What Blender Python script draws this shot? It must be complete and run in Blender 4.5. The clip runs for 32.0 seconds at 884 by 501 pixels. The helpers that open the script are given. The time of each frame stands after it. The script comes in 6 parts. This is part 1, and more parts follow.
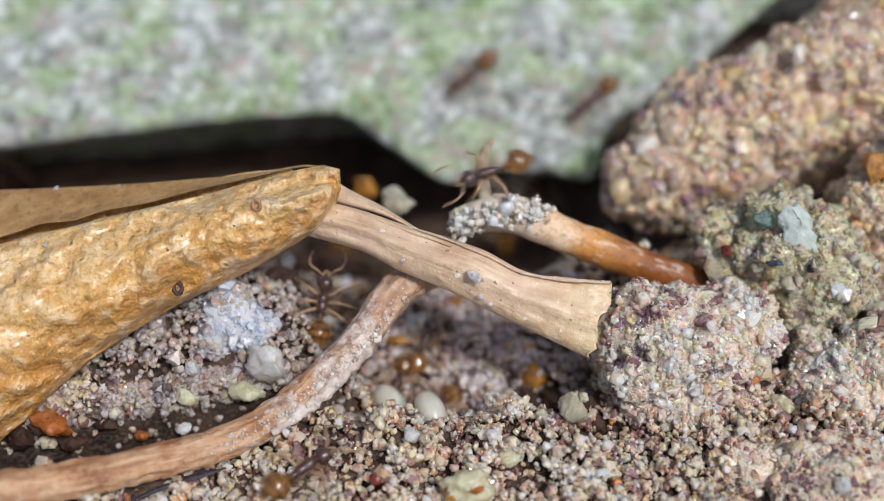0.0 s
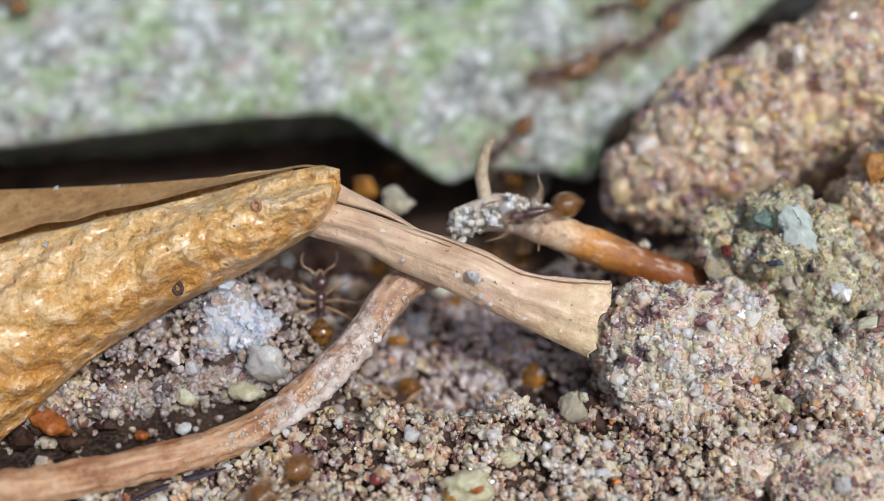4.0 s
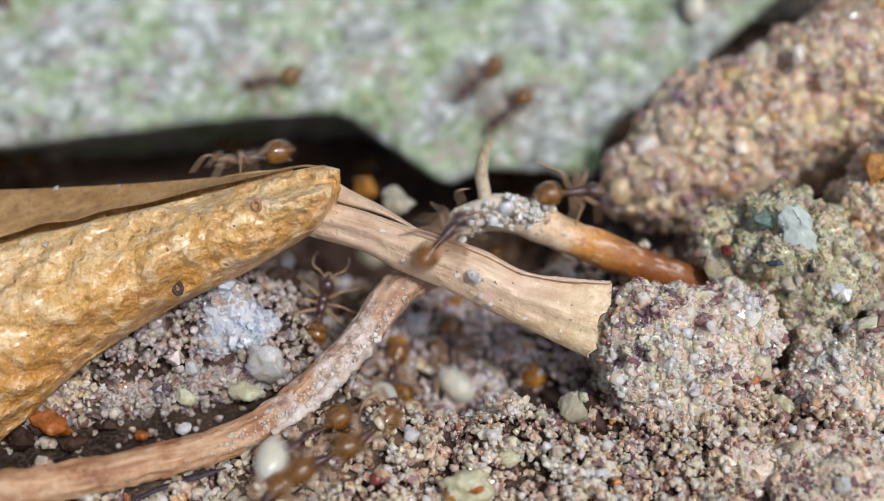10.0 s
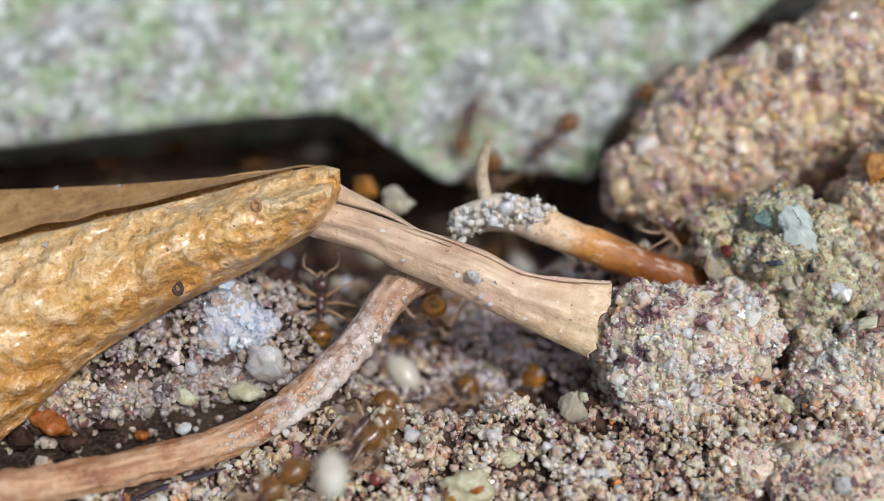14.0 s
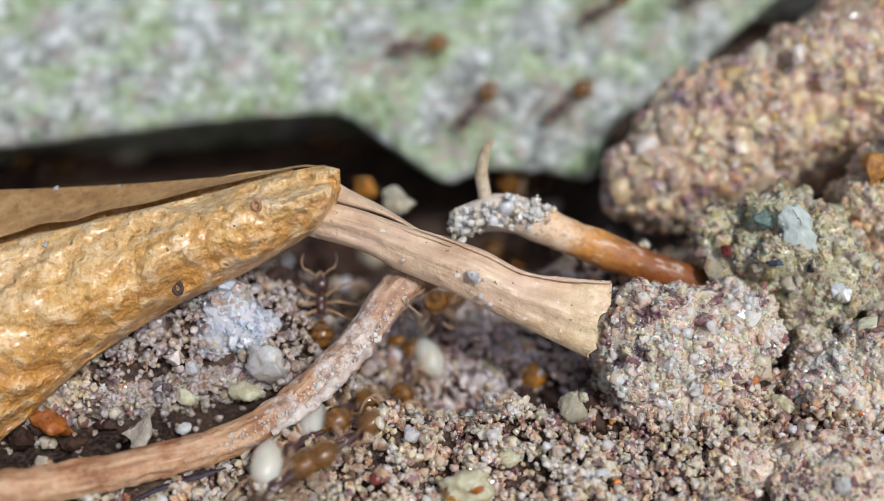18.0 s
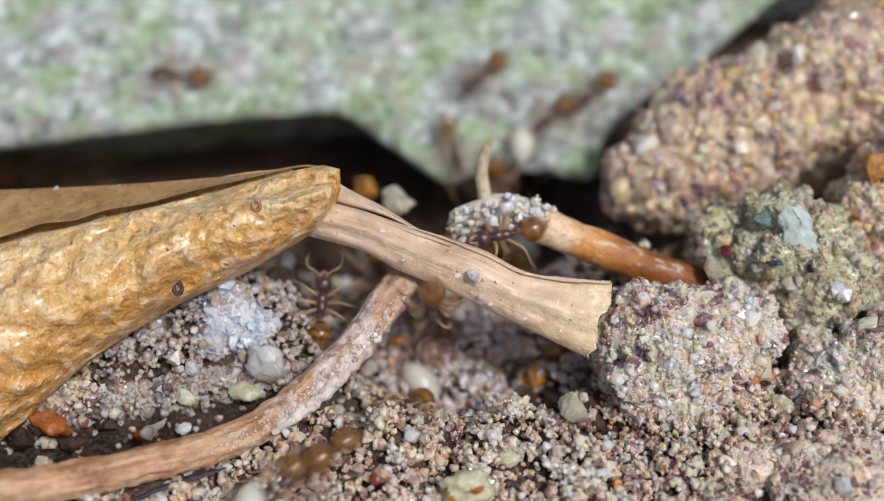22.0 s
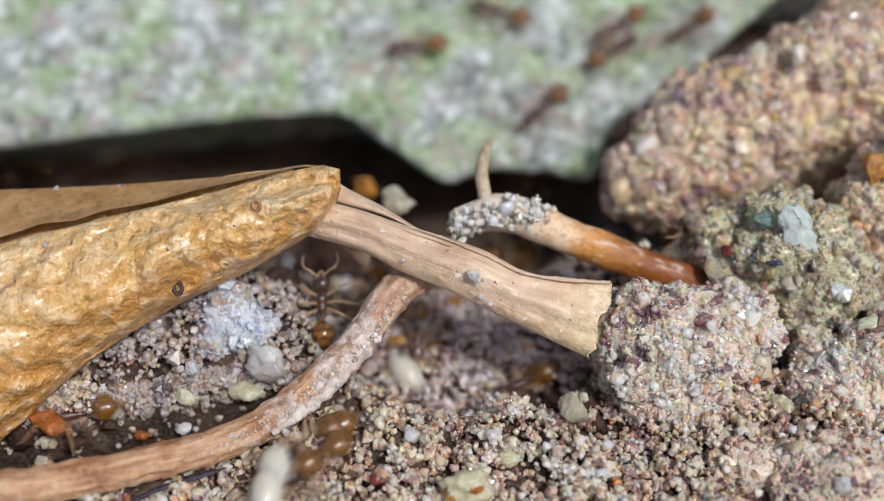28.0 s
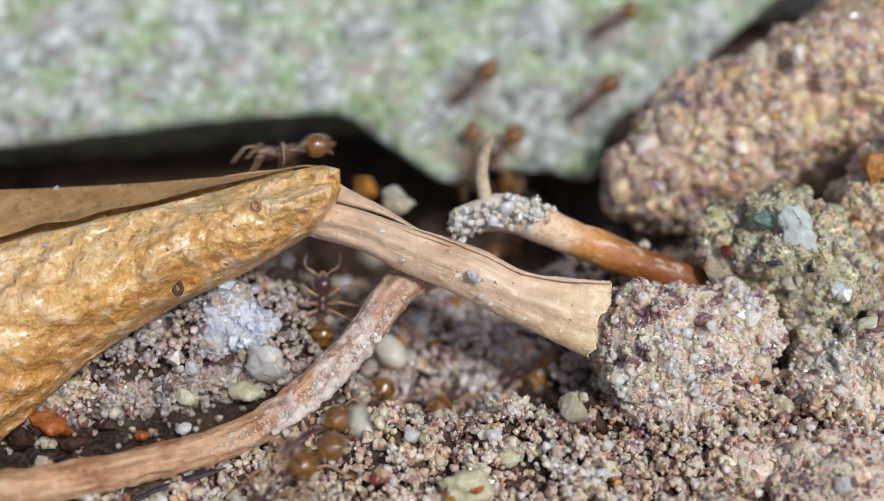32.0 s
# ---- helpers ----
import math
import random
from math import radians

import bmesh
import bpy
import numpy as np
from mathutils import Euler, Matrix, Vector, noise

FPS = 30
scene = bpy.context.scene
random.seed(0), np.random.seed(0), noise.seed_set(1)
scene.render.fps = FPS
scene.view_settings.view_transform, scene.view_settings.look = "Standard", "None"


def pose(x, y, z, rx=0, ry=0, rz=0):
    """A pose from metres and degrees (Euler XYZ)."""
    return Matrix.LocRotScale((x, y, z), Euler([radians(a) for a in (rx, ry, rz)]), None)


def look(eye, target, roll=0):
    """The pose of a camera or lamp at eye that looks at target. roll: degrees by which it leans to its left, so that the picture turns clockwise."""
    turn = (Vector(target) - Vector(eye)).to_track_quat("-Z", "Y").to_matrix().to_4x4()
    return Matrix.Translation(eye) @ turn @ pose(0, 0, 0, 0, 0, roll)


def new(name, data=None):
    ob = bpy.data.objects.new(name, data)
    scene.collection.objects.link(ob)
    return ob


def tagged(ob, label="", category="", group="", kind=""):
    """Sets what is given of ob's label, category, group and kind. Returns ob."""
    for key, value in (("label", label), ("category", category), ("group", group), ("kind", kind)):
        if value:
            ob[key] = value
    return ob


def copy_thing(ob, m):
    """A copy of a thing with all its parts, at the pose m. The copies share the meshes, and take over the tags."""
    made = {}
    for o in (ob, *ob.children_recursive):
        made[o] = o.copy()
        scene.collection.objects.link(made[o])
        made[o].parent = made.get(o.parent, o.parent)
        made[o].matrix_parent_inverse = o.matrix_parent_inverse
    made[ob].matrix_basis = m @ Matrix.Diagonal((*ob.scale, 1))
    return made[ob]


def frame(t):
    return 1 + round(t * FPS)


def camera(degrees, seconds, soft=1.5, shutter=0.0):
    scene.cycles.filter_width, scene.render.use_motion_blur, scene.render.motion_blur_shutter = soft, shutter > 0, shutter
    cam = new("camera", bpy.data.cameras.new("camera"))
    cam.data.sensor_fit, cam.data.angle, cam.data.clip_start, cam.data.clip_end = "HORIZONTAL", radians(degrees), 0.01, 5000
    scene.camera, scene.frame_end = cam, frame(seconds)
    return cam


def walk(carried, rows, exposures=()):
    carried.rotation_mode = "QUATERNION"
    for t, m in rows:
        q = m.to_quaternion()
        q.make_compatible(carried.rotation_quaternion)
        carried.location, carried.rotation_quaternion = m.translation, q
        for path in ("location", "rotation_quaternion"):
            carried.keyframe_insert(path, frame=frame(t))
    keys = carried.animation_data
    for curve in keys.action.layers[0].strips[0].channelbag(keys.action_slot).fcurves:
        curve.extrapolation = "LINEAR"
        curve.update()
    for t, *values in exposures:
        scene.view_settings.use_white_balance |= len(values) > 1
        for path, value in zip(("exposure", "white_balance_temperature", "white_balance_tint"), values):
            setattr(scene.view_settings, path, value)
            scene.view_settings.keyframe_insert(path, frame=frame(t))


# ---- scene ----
# A nest entrance of small ants: sand, crumbs of earth, a dry leaf and twigs under the edge of a mossy stone.
# All shapes are written in millimetres and scaled by MM.
MM = 0.001
cam = camera(40, 32.0, soft=0.85, shutter=0.9)
EYE, AIM = (0, -0.02764, 0.03294), (0, 0, 0)
walk(cam, [(0, look(EYE, AIM)), (32.0, look(EYE, AIM))], exposures=[(0, -0.3, 5850, 9), (32.0, -0.3, 5850, 9)])
cam.data.dof.use_dof = True
cam.data.dof.focus_distance = 0.038
cam.data.dof.aperture_fstop = 35

# ---------------------------------------------------------------- light
SUN_UP, SUN_ROUND = radians(58), radians(138)   # height of the sun, and its way round from +y towards +x
world = bpy.data.worlds.new("sky")
scene.world = world
world.use_nodes = True
sky = world.node_tree.nodes.new("ShaderNodeTexSky")
sky.dust_density, sky.air_density = 5.0, 0.8   # a hazy, whitish sky
sky.sky_type, sky.sun_disc, sky.sun_elevation, sky.sun_rotation = "NISHITA", False, SUN_UP, SUN_ROUND
back = world.node_tree.nodes["Background"]
back.inputs["Strength"].default_value = 0.115
world.node_tree.links.new(sky.outputs["Color"], back.inputs["Color"])
sun = new("sun", bpy.data.lights.new("sun", "SUN"))
sun.data.energy, sun.data.angle, sun.data.color = 2.75, radians(5), (1.0, 0.945, 0.87)
toward = Vector((math.sin(SUN_ROUND) * math.cos(SUN_UP), math.cos(SUN_ROUND) * math.cos(SUN_UP), math.sin(SUN_UP)))
sun.matrix_world = look(toward * 2, (0, 0, 0))


# ---------------------------------------------------------------- tools
def lattice(i, j, k, seed):
    n = (i * 374761393 + j * 668265263 + k * 1274126177 + seed * 974711) & 0x7FFFFFFF
    n = ((n ^ (n >> 13)) * 1274126177) & 0x7FFFFFFF
    return ((n ^ (n >> 16)) & 0xFFFF) / 32767.5 - 1.0


def rough(p, size, seed=0, octaves=3):
    """Smooth noise in -1..1 at the points p (N x 3, mm) with lumps of that size."""
    p = np.asarray(p, float) / size
    total, weight, gain = 0.0, 0.0, 1.0
    for o in range(octaves):
        q = p * 2 ** o + 17.3 * o
        f = np.floor(q)
        i, j, k = f.astype(np.int64).T
        u, v, w = ((q - f) ** 2 * (3 - 2 * (q - f))).T
        s = seed + 31 * o
        a = lattice(i, j, k, s) * (1 - u) + lattice(i + 1, j, k, s) * u
        b = lattice(i, j + 1, k, s) * (1 - u) + lattice(i + 1, j + 1, k, s) * u
        c = lattice(i, j, k + 1, s) * (1 - u) + lattice(i + 1, j, k + 1, s) * u
        d = lattice(i, j + 1, k + 1, s) * (1 - u) + lattice(i + 1, j + 1, k + 1, s) * u
        total = total + gain * ((a * (1 - v) + b * v) * (1 - w) + (c * (1 - v) + d * v) * w)
        weight, gain = weight + gain, gain * 0.5
    return total / weight * 1.6


def step(a, b, x):
    t = np.clip((x - a) / (b - a), 0, 1)
    return t * t * (3 - 2 * t)


def mesh_of(name, verts, faces, material, smooth=True):
    data = bpy.data.meshes.new(name)
    data.from_pydata((np.asarray(verts, float) * MM).tolist(), [], faces.tolist() if isinstance(faces, np.ndarray) else faces)
    if smooth:
        data.polygons.foreach_set("use_smooth", np.random.default_rng(1).random(len(data.polygons)) < smooth)
    data.materials.append(material)
    data.update()
    return data


BASE = {}
ACROSS, ALONG = [], []   # places on the sheet or stick made last: across it (0 to 1) and along it (mm)


def thing(name, base, label, category, group="", kind=""):
    """An Empty at its base (mm) that carries the parts of one thing."""
    ob = new(name)
    ob.empty_display_size = 0.0005
    ob.location = Vector(base) * MM
    BASE[ob.name] = np.array(base, float)
    return tagged(ob, label, category, group, kind)


def part(name, shape, material, parent, label="", smooth=True):
    """One mesh under a thing or a part; shape is (points in mm in the world, faces)."""
    base = BASE[parent.name]
    ob = new(name, mesh_of(name, np.asarray(shape[0]) - base, shape[1], material, smooth))
    ob.parent = parent
    BASE[ob.name] = base
    if len(ACROSS) == len(ob.data.vertices):
        ob.data.attributes.new("across", "FLOAT", "POINT").data.foreach_set("value", ACROSS)
        ob.data.attributes.new("along", "FLOAT", "POINT").data.foreach_set("value", ALONG)
    if label:
        ob["label"] = label
    return ob


def solid(name, shape, material, base, label, category, group="", kind="", smooth=True):
    """A thing of one mesh."""
    ob = new(name, mesh_of(name, np.asarray(shape[0]) - np.array(base, float), shape[1], material, smooth))
    ob.location = Vector(base) * MM
    BASE[ob.name] = np.array(base, float)
    return tagged(ob, label, category, group, kind)


def spline(points, n):
    """n points on a smooth curve through the given ones (any width of row)."""
    p = np.array(points, float)
    p = np.vstack([2 * p[0] - p[1], p, 2 * p[-1] - p[-2]])
    t = np.linspace(0, len(p) - 3 - 1e-9, n)
    i = t.astype(int)
    f = (t - i)[:, None]
    a, b, c, d = p[i], p[i + 1], p[i + 2], p[i + 3]
    return 0.5 * (2 * b + (c - a) * f + (2 * a - 5 * b + 4 * c - d) * f ** 2 + (3 * b - a - 3 * c + d) * f ** 3)


def grid_faces(rows, cols, closed=False, start=0):
    i, j = np.meshgrid(np.arange(rows - 1), np.arange(cols if closed else cols - 1), indexing="ij")
    i, j = i.ravel(), j.ravel()
    k = (j + 1) % cols
    return (np.stack([i * cols + j, (i + 1) * cols + j, (i + 1) * cols + k, i * cols + k], 1) + start).tolist()


def tube(points, radii, around=12, n=40, bump=0.0, size=0.4, seed=0, flat=1.0, flutes=0.0):
    """A round stick along a curve, with end caps; bump roughens it."""
    path = spline(points, n)
    r = spline(np.array(radii, float)[:, None], n)[:, 0]
    way = np.gradient(path, axis=0)
    way /= np.linalg.norm(way, axis=1)[:, None]
    ref = np.array([0.13, 0.21, 0.97])
    side = np.cross(way, ref)
    side /= np.linalg.norm(side, axis=1)[:, None]
    up = np.cross(side, way)
    a = np.linspace(0, 2 * math.pi, around, endpoint=False)
    out = side[:, None] * np.cos(a)[None, :, None] + flat * up[:, None] * np.sin(a)[None, :, None]
    v = path[:, None] + out * r[:, None, None]
    if bump:
        v = v + out * (bump * rough(v.reshape(-1, 3), size, seed)).reshape(n, around, 1)
    if flutes:
        drift = np.cumsum(np.sin(np.linspace(0, 21, n)) + 0.6 * np.sin(np.linspace(2, 47, n))) * 0.012
        wave = np.sin(7 * a[None] + drift[:, None] * 9) * 0.6 + np.sin(13 * a[None] - drift[:, None] * 14 + 1.3) * 0.4
        v = v + out * (flutes * wave)[..., None]
    v = np.vstack([v.reshape(-1, 3), path[:1], path[-1:]])
    far = np.concatenate([[0], np.cumsum(np.linalg.norm(np.diff(path, axis=0), axis=1))])
    turn = np.abs(np.linspace(-1, 1, around, endpoint=False))
    ACROSS[:], ALONG[:] = np.r_[np.tile(turn, n), 0, 0].tolist(), np.r_[np.repeat(far, around), 0, far[-1]].tolist()
    f = grid_faces(n, around, True)
    m = n * around
    f += [[m, (j + 1) % around, j] for j in range(around)]
    f += [[m + 1, m - around + j, m - around + (j + 1) % around] for j in range(around)]
    return v, f


def shell(top, bottom, bulge, thick, n=120, across=40, face=(0, -0.643, 0.766), wrinkle=0.0, size=1.0, seed=0, curl=0.0, ribs=0.0, fray=0.0, draw=1.0, crumple=0.0):
    """A bent sheet between two edge curves, swelling towards face, with thickness and a closed rim."""
    t, b = spline(top, n), spline(bottom, n)
    face = np.array(face, float)
    s = np.linspace(0, 1, across)
    lift = (np.sin(math.pi * s) ** 0.7)[None, :] * np.asarray(bulge(np.linspace(0, 1, n)))[:, None]
    lift = lift + ribs * np.sin(2 * math.pi * (2.3 * s + 0.2))[None, :] * (0.6 + 0.4 * np.sin(np.linspace(0, 9, n)))[:, None]
    lift = lift - curl * (step(0.85, 1.0, s) ** 2)[None, :]
    mid = t[:, None] * (1 - s)[None, :, None] + b[:, None] * s[None, :, None] + face * lift[..., None]
    flat = mid.reshape(-1, 3)
    if wrinkle:
        axis = (t[-1] - t[0]) / np.linalg.norm(t[-1] - t[0])
        bent = flat - axis * (flat @ axis * (1 - 1 / draw))[:, None]
        w = 0.6 - 1.3 * np.abs(rough(bent, size * 1.3, seed, 2)) + 0.45 * rough(bent, size * 0.5, seed + 5, 2) + 0.14 * rough(flat, size * 0.22, seed + 6, 1)
        more = np.repeat(1 + crumple * step(0.72, 0.95, np.linspace(0, 1, n)), across)
        flat = flat + face * (wrinkle * w * more)[:, None]
    grid = flat.reshape(n, across, 3)
    if fray:
        way = t[-1] - t[-6]
        way = way / np.linalg.norm(way)
        torn = fray * (rough(grid[-1] * [1, 1, 1], 0.5, seed + 3, 3) - 0.3)
        for k, share in ((1, 1.0), (2, 0.8), (3, 0.55), (4, 0.3), (5, 0.1)):
            grid[-k] += way * (torn * share)[:, None]
    back_side = grid - face * thick
    v = np.concatenate([grid, back_side[:, ::-1]], 1)
    far = np.concatenate([[0], np.cumsum(np.linalg.norm(np.diff((t + b) / 2, axis=0), axis=1))])
    ACROSS[:], ALONG[:] = np.tile(np.concatenate([s, s[::-1]]), n).tolist(), np.repeat(far, 2 * across).tolist()
    m = 2 * across
    f = [q[::-1] for q in grid_faces(n, m, True)]
    f.append(list(range(m))[::-1])
    f.append(list(range((n - 1) * m, n * m)))
    return v.reshape(-1, 3), f


def pebble_forms(count, seed, detail=1):
    """Unit grains: small uneven round stones as (points, triangles)."""
    forms = []
    rng = np.random.default_rng(seed)
    for i in range(count):
        bm = bmesh.new()
        bmesh.ops.create_icosphere(bm, subdivisions=detail, radius=1.0)
        v = np.array([p.co for p in bm.verts])
        f = np.array([[p.index for p in q.verts] for q in bm.faces])
        bm.free()
        for cut in range(10):
            d = rng.normal(size=3)
            d /= np.linalg.norm(d)
            over = v @ d - rng.uniform(0.42, 0.78)
            v -= np.where(over > 0, over, 0)[:, None] * d
        v *= 1 + 0.02 * rng.normal(size=(len(v), 1))
        v *= rng.uniform(0.75, 1.3, 3)
        forms.append((v, f))
    return forms


def crystal_forms(count, seed, corners):
    """Unit grains with flat broken faces and sharp corners."""
    forms = []
    rng = np.random.default_rng(seed)
    for i in range(count):
        bm = bmesh.new()
        for d in rng.normal(size=(corners, 3)) * rng.uniform(0.75, 1.25, 3):
            bm.verts.new(d / np.linalg.norm(d) * rng.uniform(0.85, 1.15))
        hull = bmesh.ops.convex_hull(bm, input=bm.verts)
        bmesh.ops.delete(bm, geom=[g for g in hull["geom_interior"] if isinstance(g, bmesh.types.BMVert)], context="VERTS")
        bmesh.ops.recalc_face_normals(bm, faces=bm.faces)
        bm.verts.index_update()
        v = np.array([p.co for p in bm.verts]) * rng.uniform(0.8, 1.2, 3)
        forms.append((v, np.array([[p.index for p in q.verts] for q in bm.faces])))
        bm.free()
    return forms


def burr_forms(count, seed):
    """Unit grains made of one larger crystal with two or three small ones grown onto it."""
    rng = np.random.default_rng(seed)
    large, small = crystal_forms(count, seed + 1, 14), crystal_forms(count, seed + 2, 9)
    forms = []
    for v, f in large:
        points, faces, start = [v * 0.85], [f], len(v)
        for k in range(rng.integers(1, 4)):
            w, g = small[rng.integers(0, count)]
            d = rng.normal(size=3)
            points.append(w * rng.uniform(0.3, 0.6) + d / np.linalg.norm(d) * rng.uniform(0.6, 0.95))
            faces.append(g + start)
            start += len(w)
        forms.append((np.vstack(points), np.vstack(faces)))
    return forms


FORMS = crystal_forms(12, 4, 20) + burr_forms(20, 14)
FINE = crystal_forms(10, 6, 11)


def grains(places, sizes, seed, forms=None):
    """Many grains as one shape: places (N x 3, mm), sizes (radius, mm)."""
    forms = forms or FORMS
    rng = np.random.default_rng(seed)
    n = len(places)
    q = rng.normal(size=(n, 4))
    q /= np.linalg.norm(q, axis=1)[:, None]
    w, x, y, z = q.T
    turn = np.stack([1 - 2 * (y * y + z * z), 2 * (x * y - z * w), 2 * (x * z + y * w), 2 * (x * y + z * w), 1 - 2 * (x * x + z * z),
                     2 * (y * z - x * w), 2 * (x * z - y * w), 2 * (y * z + x * w), 1 - 2 * (x * x + y * y)], 1).reshape(n, 3, 3)
    pick = rng.integers(0, len(forms), n)
    verts, faces, start = [], [], 0
    for i, (v, f) in enumerate(forms):
        here = np.nonzero(pick == i)[0]
        if not len(here):
            continue
        p = np.einsum("nij,vj->nvi", turn[here], v) * sizes[here][:, None, None] + places[here][:, None]
        verts.append(p.reshape(-1, 3))
        faces.append((f[None] + (np.arange(len(here)) * len(v))[:, None, None]).reshape(-1, 3) + start)
        start += len(here) * len(v)
    return np.vstack(verts), np.vstack(faces)


def crumbly(p, size, seed):
    """Rounded lumps with narrow creases between them, about -0.5 to 1."""
    return 1.5 * np.abs(rough(p, size, seed, 2)) ** 0.7 - 0.5 + 0.42 * rough(p, size * 0.33, seed + 3, 2)


def sphere_dirs(n):
    i = np.arange(n) + 0.5
    z = 1 - 2 * i / n
    a = i * math.pi * (3 - math.sqrt(5))
    r = np.sqrt(1 - z * z)
    return np.stack([r * np.cos(a), r * np.sin(a), z], 1)


def reach(dirs, centre, balls):
    """How far a lump made of overlapping balls (centre, radii) reaches from its centre in each direction."""
    far = np.full(len(dirs), 0.3)
    for c, r in balls:
        o = (np.array(centre) - np.array(c)) / r
        d = dirs / np.array(r)
        a, b, k = (d * d).sum(1), (d * o).sum(1), (o * o).sum() - 1
        disc = b * b - a * k
        hit = (-b + np.sqrt(np.maximum(disc, 0))) / a
        far = np.maximum(far, np.where(disc > 0, hit, 0))
    return far


def lump(balls, seed, detail=4, bump=0.35, size=1.6, fill=0.035):
    """An uneven crumb of earth: (points, faces)."""
    centre = np.mean([b[0] for b in balls], axis=0)
    bm = bmesh.new()
    bmesh.ops.create_icosphere(bm, subdivisions=detail, radius=1.0)
    d = np.array([p.co for p in bm.verts])
    f = [[p.index for p in q.verts] for q in bm.faces]
    bm.free()
    v = centre + d * (reach(d, centre, balls) + fill)[:, None]
    return v + d * (bump * crumbly(v, size, seed))[:, None], f


def crust(balls, seed, spacing, bump=0.35, size=1.6, low=-9.0, keep_seed=None, sunk=0.0):
    """Places for grains on the skin of the same crumb."""
    centre = np.mean([b[0] for b in balls], axis=0)
    d = sphere_dirs(60000)
    r = reach(d, centre, balls)
    v = centre + d * (r - sunk)[:, None]
    v = v + d * (bump * crumbly(v, size, seed if keep_seed is None else keep_seed))[:, None]
    rng = np.random.default_rng(seed)
    share = np.clip((r * r) / len(d) * 4 * math.pi * 2.6 / spacing ** 2, 0, 1)
    keep = (rng.random(len(d)) < share) & (v[:, 2] > low) & (d[:, 2] > -0.8)
    return v[keep] + rng.normal(size=(keep.sum(), 3)) * spacing * 0.16


# ---------------------------------------------------------------- materials
class Mat:
    """A small helper that builds one node material step by step."""

    def __init__(self, name, roughness=0.6):
        self.m = bpy.data.materials.new(name)
        self.m.use_nodes = True
        self.t = self.m.node_tree
        self.b = self.t.nodes["Principled BSDF"]
        self.b.inputs["Roughness"].default_value = roughness
        self.place = self.t.nodes.new("ShaderNodeTexCoord").outputs["Object"]

    def put(self, socket, value):
        if hasattr(value, "is_output"):
            self.t.links.new(value, socket)
        else:
            socket.default_value = value

    def noise(self, per_mm, detail=4.0, rough=0.55, kind="ShaderNodeTexNoise"):
        n = self.t.nodes.new(kind)
        self.put(n.inputs["Vector"], self.place)
        n.inputs["Scale"].default_value = per_mm * 1000
        if kind == "ShaderNodeTexNoise":
            n.inputs["Detail"].default_value, n.inputs["Roughness"].default_value = detail, rough
            return n.outputs["Fac"]
        return n.outputs["Distance"]

    def streak(self, along, across, detail=4.0, rough=0.6):
        """Noise drawn out along a sheet or a stick: lumps per mm along it, lumps across it."""
        spot = self.t.nodes.new("ShaderNodeCombineXYZ")
        for name, k, socket in (("along", along, spot.inputs[0]), ("across", across, spot.inputs[1])):
            n = self.t.nodes.new("ShaderNodeAttribute")
            n.attribute_name = name
            self.put(socket, self.shifted(n.outputs["Fac"], k))
        n = self.t.nodes.new("ShaderNodeTexNoise")
        self.put(n.inputs["Vector"], spot.outputs[0])
        n.inputs["Scale"].default_value, n.inputs["Detail"].default_value, n.inputs["Roughness"].default_value = 1.0, detail, rough
        return n.outputs["Fac"]

    def cell(self, per_mm, wander=0.2):
        """A random number for each of many uneven cells."""
        drift = self.t.nodes.new("ShaderNodeTexNoise")
        self.put(drift.inputs["Vector"], self.place)
        drift.inputs["Scale"].default_value, drift.inputs["Detail"].default_value = per_mm * 1800, 2.0
        moved = self.t.nodes.new("ShaderNodeVectorMath")
        moved.operation = "MULTIPLY_ADD"
        self.put(moved.inputs[0], drift.outputs["Color"])
        moved.inputs[1].default_value = (wander * MM * 2,) * 3
        self.put(moved.inputs[2], self.place)
        n = self.t.nodes.new("ShaderNodeTexVoronoi")
        n.inputs["Scale"].default_value = per_mm * 1000
        self.put(n.inputs["Vector"], moved.outputs[0])
        apart = self.t.nodes.new("ShaderNodeSeparateColor")
        self.put(apart.inputs[0], n.outputs["Color"])
        return apart.outputs[0]

    def ramp(self, fac, stops, hard=False):
        n = self.t.nodes.new("ShaderNodeValToRGB")
        e = n.color_ramp.elements
        while len(e) < len(stops):
            e.new(0.5)
        for k, (at, c) in zip(e, stops):
            k.position, k.color = at, (*c, 1) if len(c) == 3 else c
        if hard:
            n.color_ramp.interpolation = "CONSTANT"
        self.put(n.inputs["Fac"], fac)
        return n.outputs["Color"]

    def mix(self, fac, a, b, how="MIX"):
        n = self.t.nodes.new("ShaderNodeMix")
        n.data_type, n.blend_type = "RGBA", how
        self.put(n.inputs["Factor"], fac)
        for s, v in ((n.inputs[6], a), (n.inputs[7], b)):
            self.put(s, (*v, 1) if isinstance(v, tuple) and len(v) == 3 else v)
        return n.outputs[2]

    def shifted(self, value, by):
        n = self.t.nodes.new("ShaderNodeMath")
        n.operation = "MULTIPLY"
        self.put(n.inputs[0], value)
        n.inputs[1].default_value = by
        return n.outputs[0]

    def fresh(self, value, k):
        """Another random number out of one."""
        n = self.t.nodes.new("ShaderNodeMath")
        n.operation = "FRACT"
        self.put(n.inputs[0], self.shifted(value, k))
        return n.outputs[0]

    def island(self):
        return self.t.nodes.new("ShaderNodeNewGeometry").outputs["Random Per Island"]

    def each(self):
        return self.t.nodes.new("ShaderNodeObjectInfo").outputs["Random"]

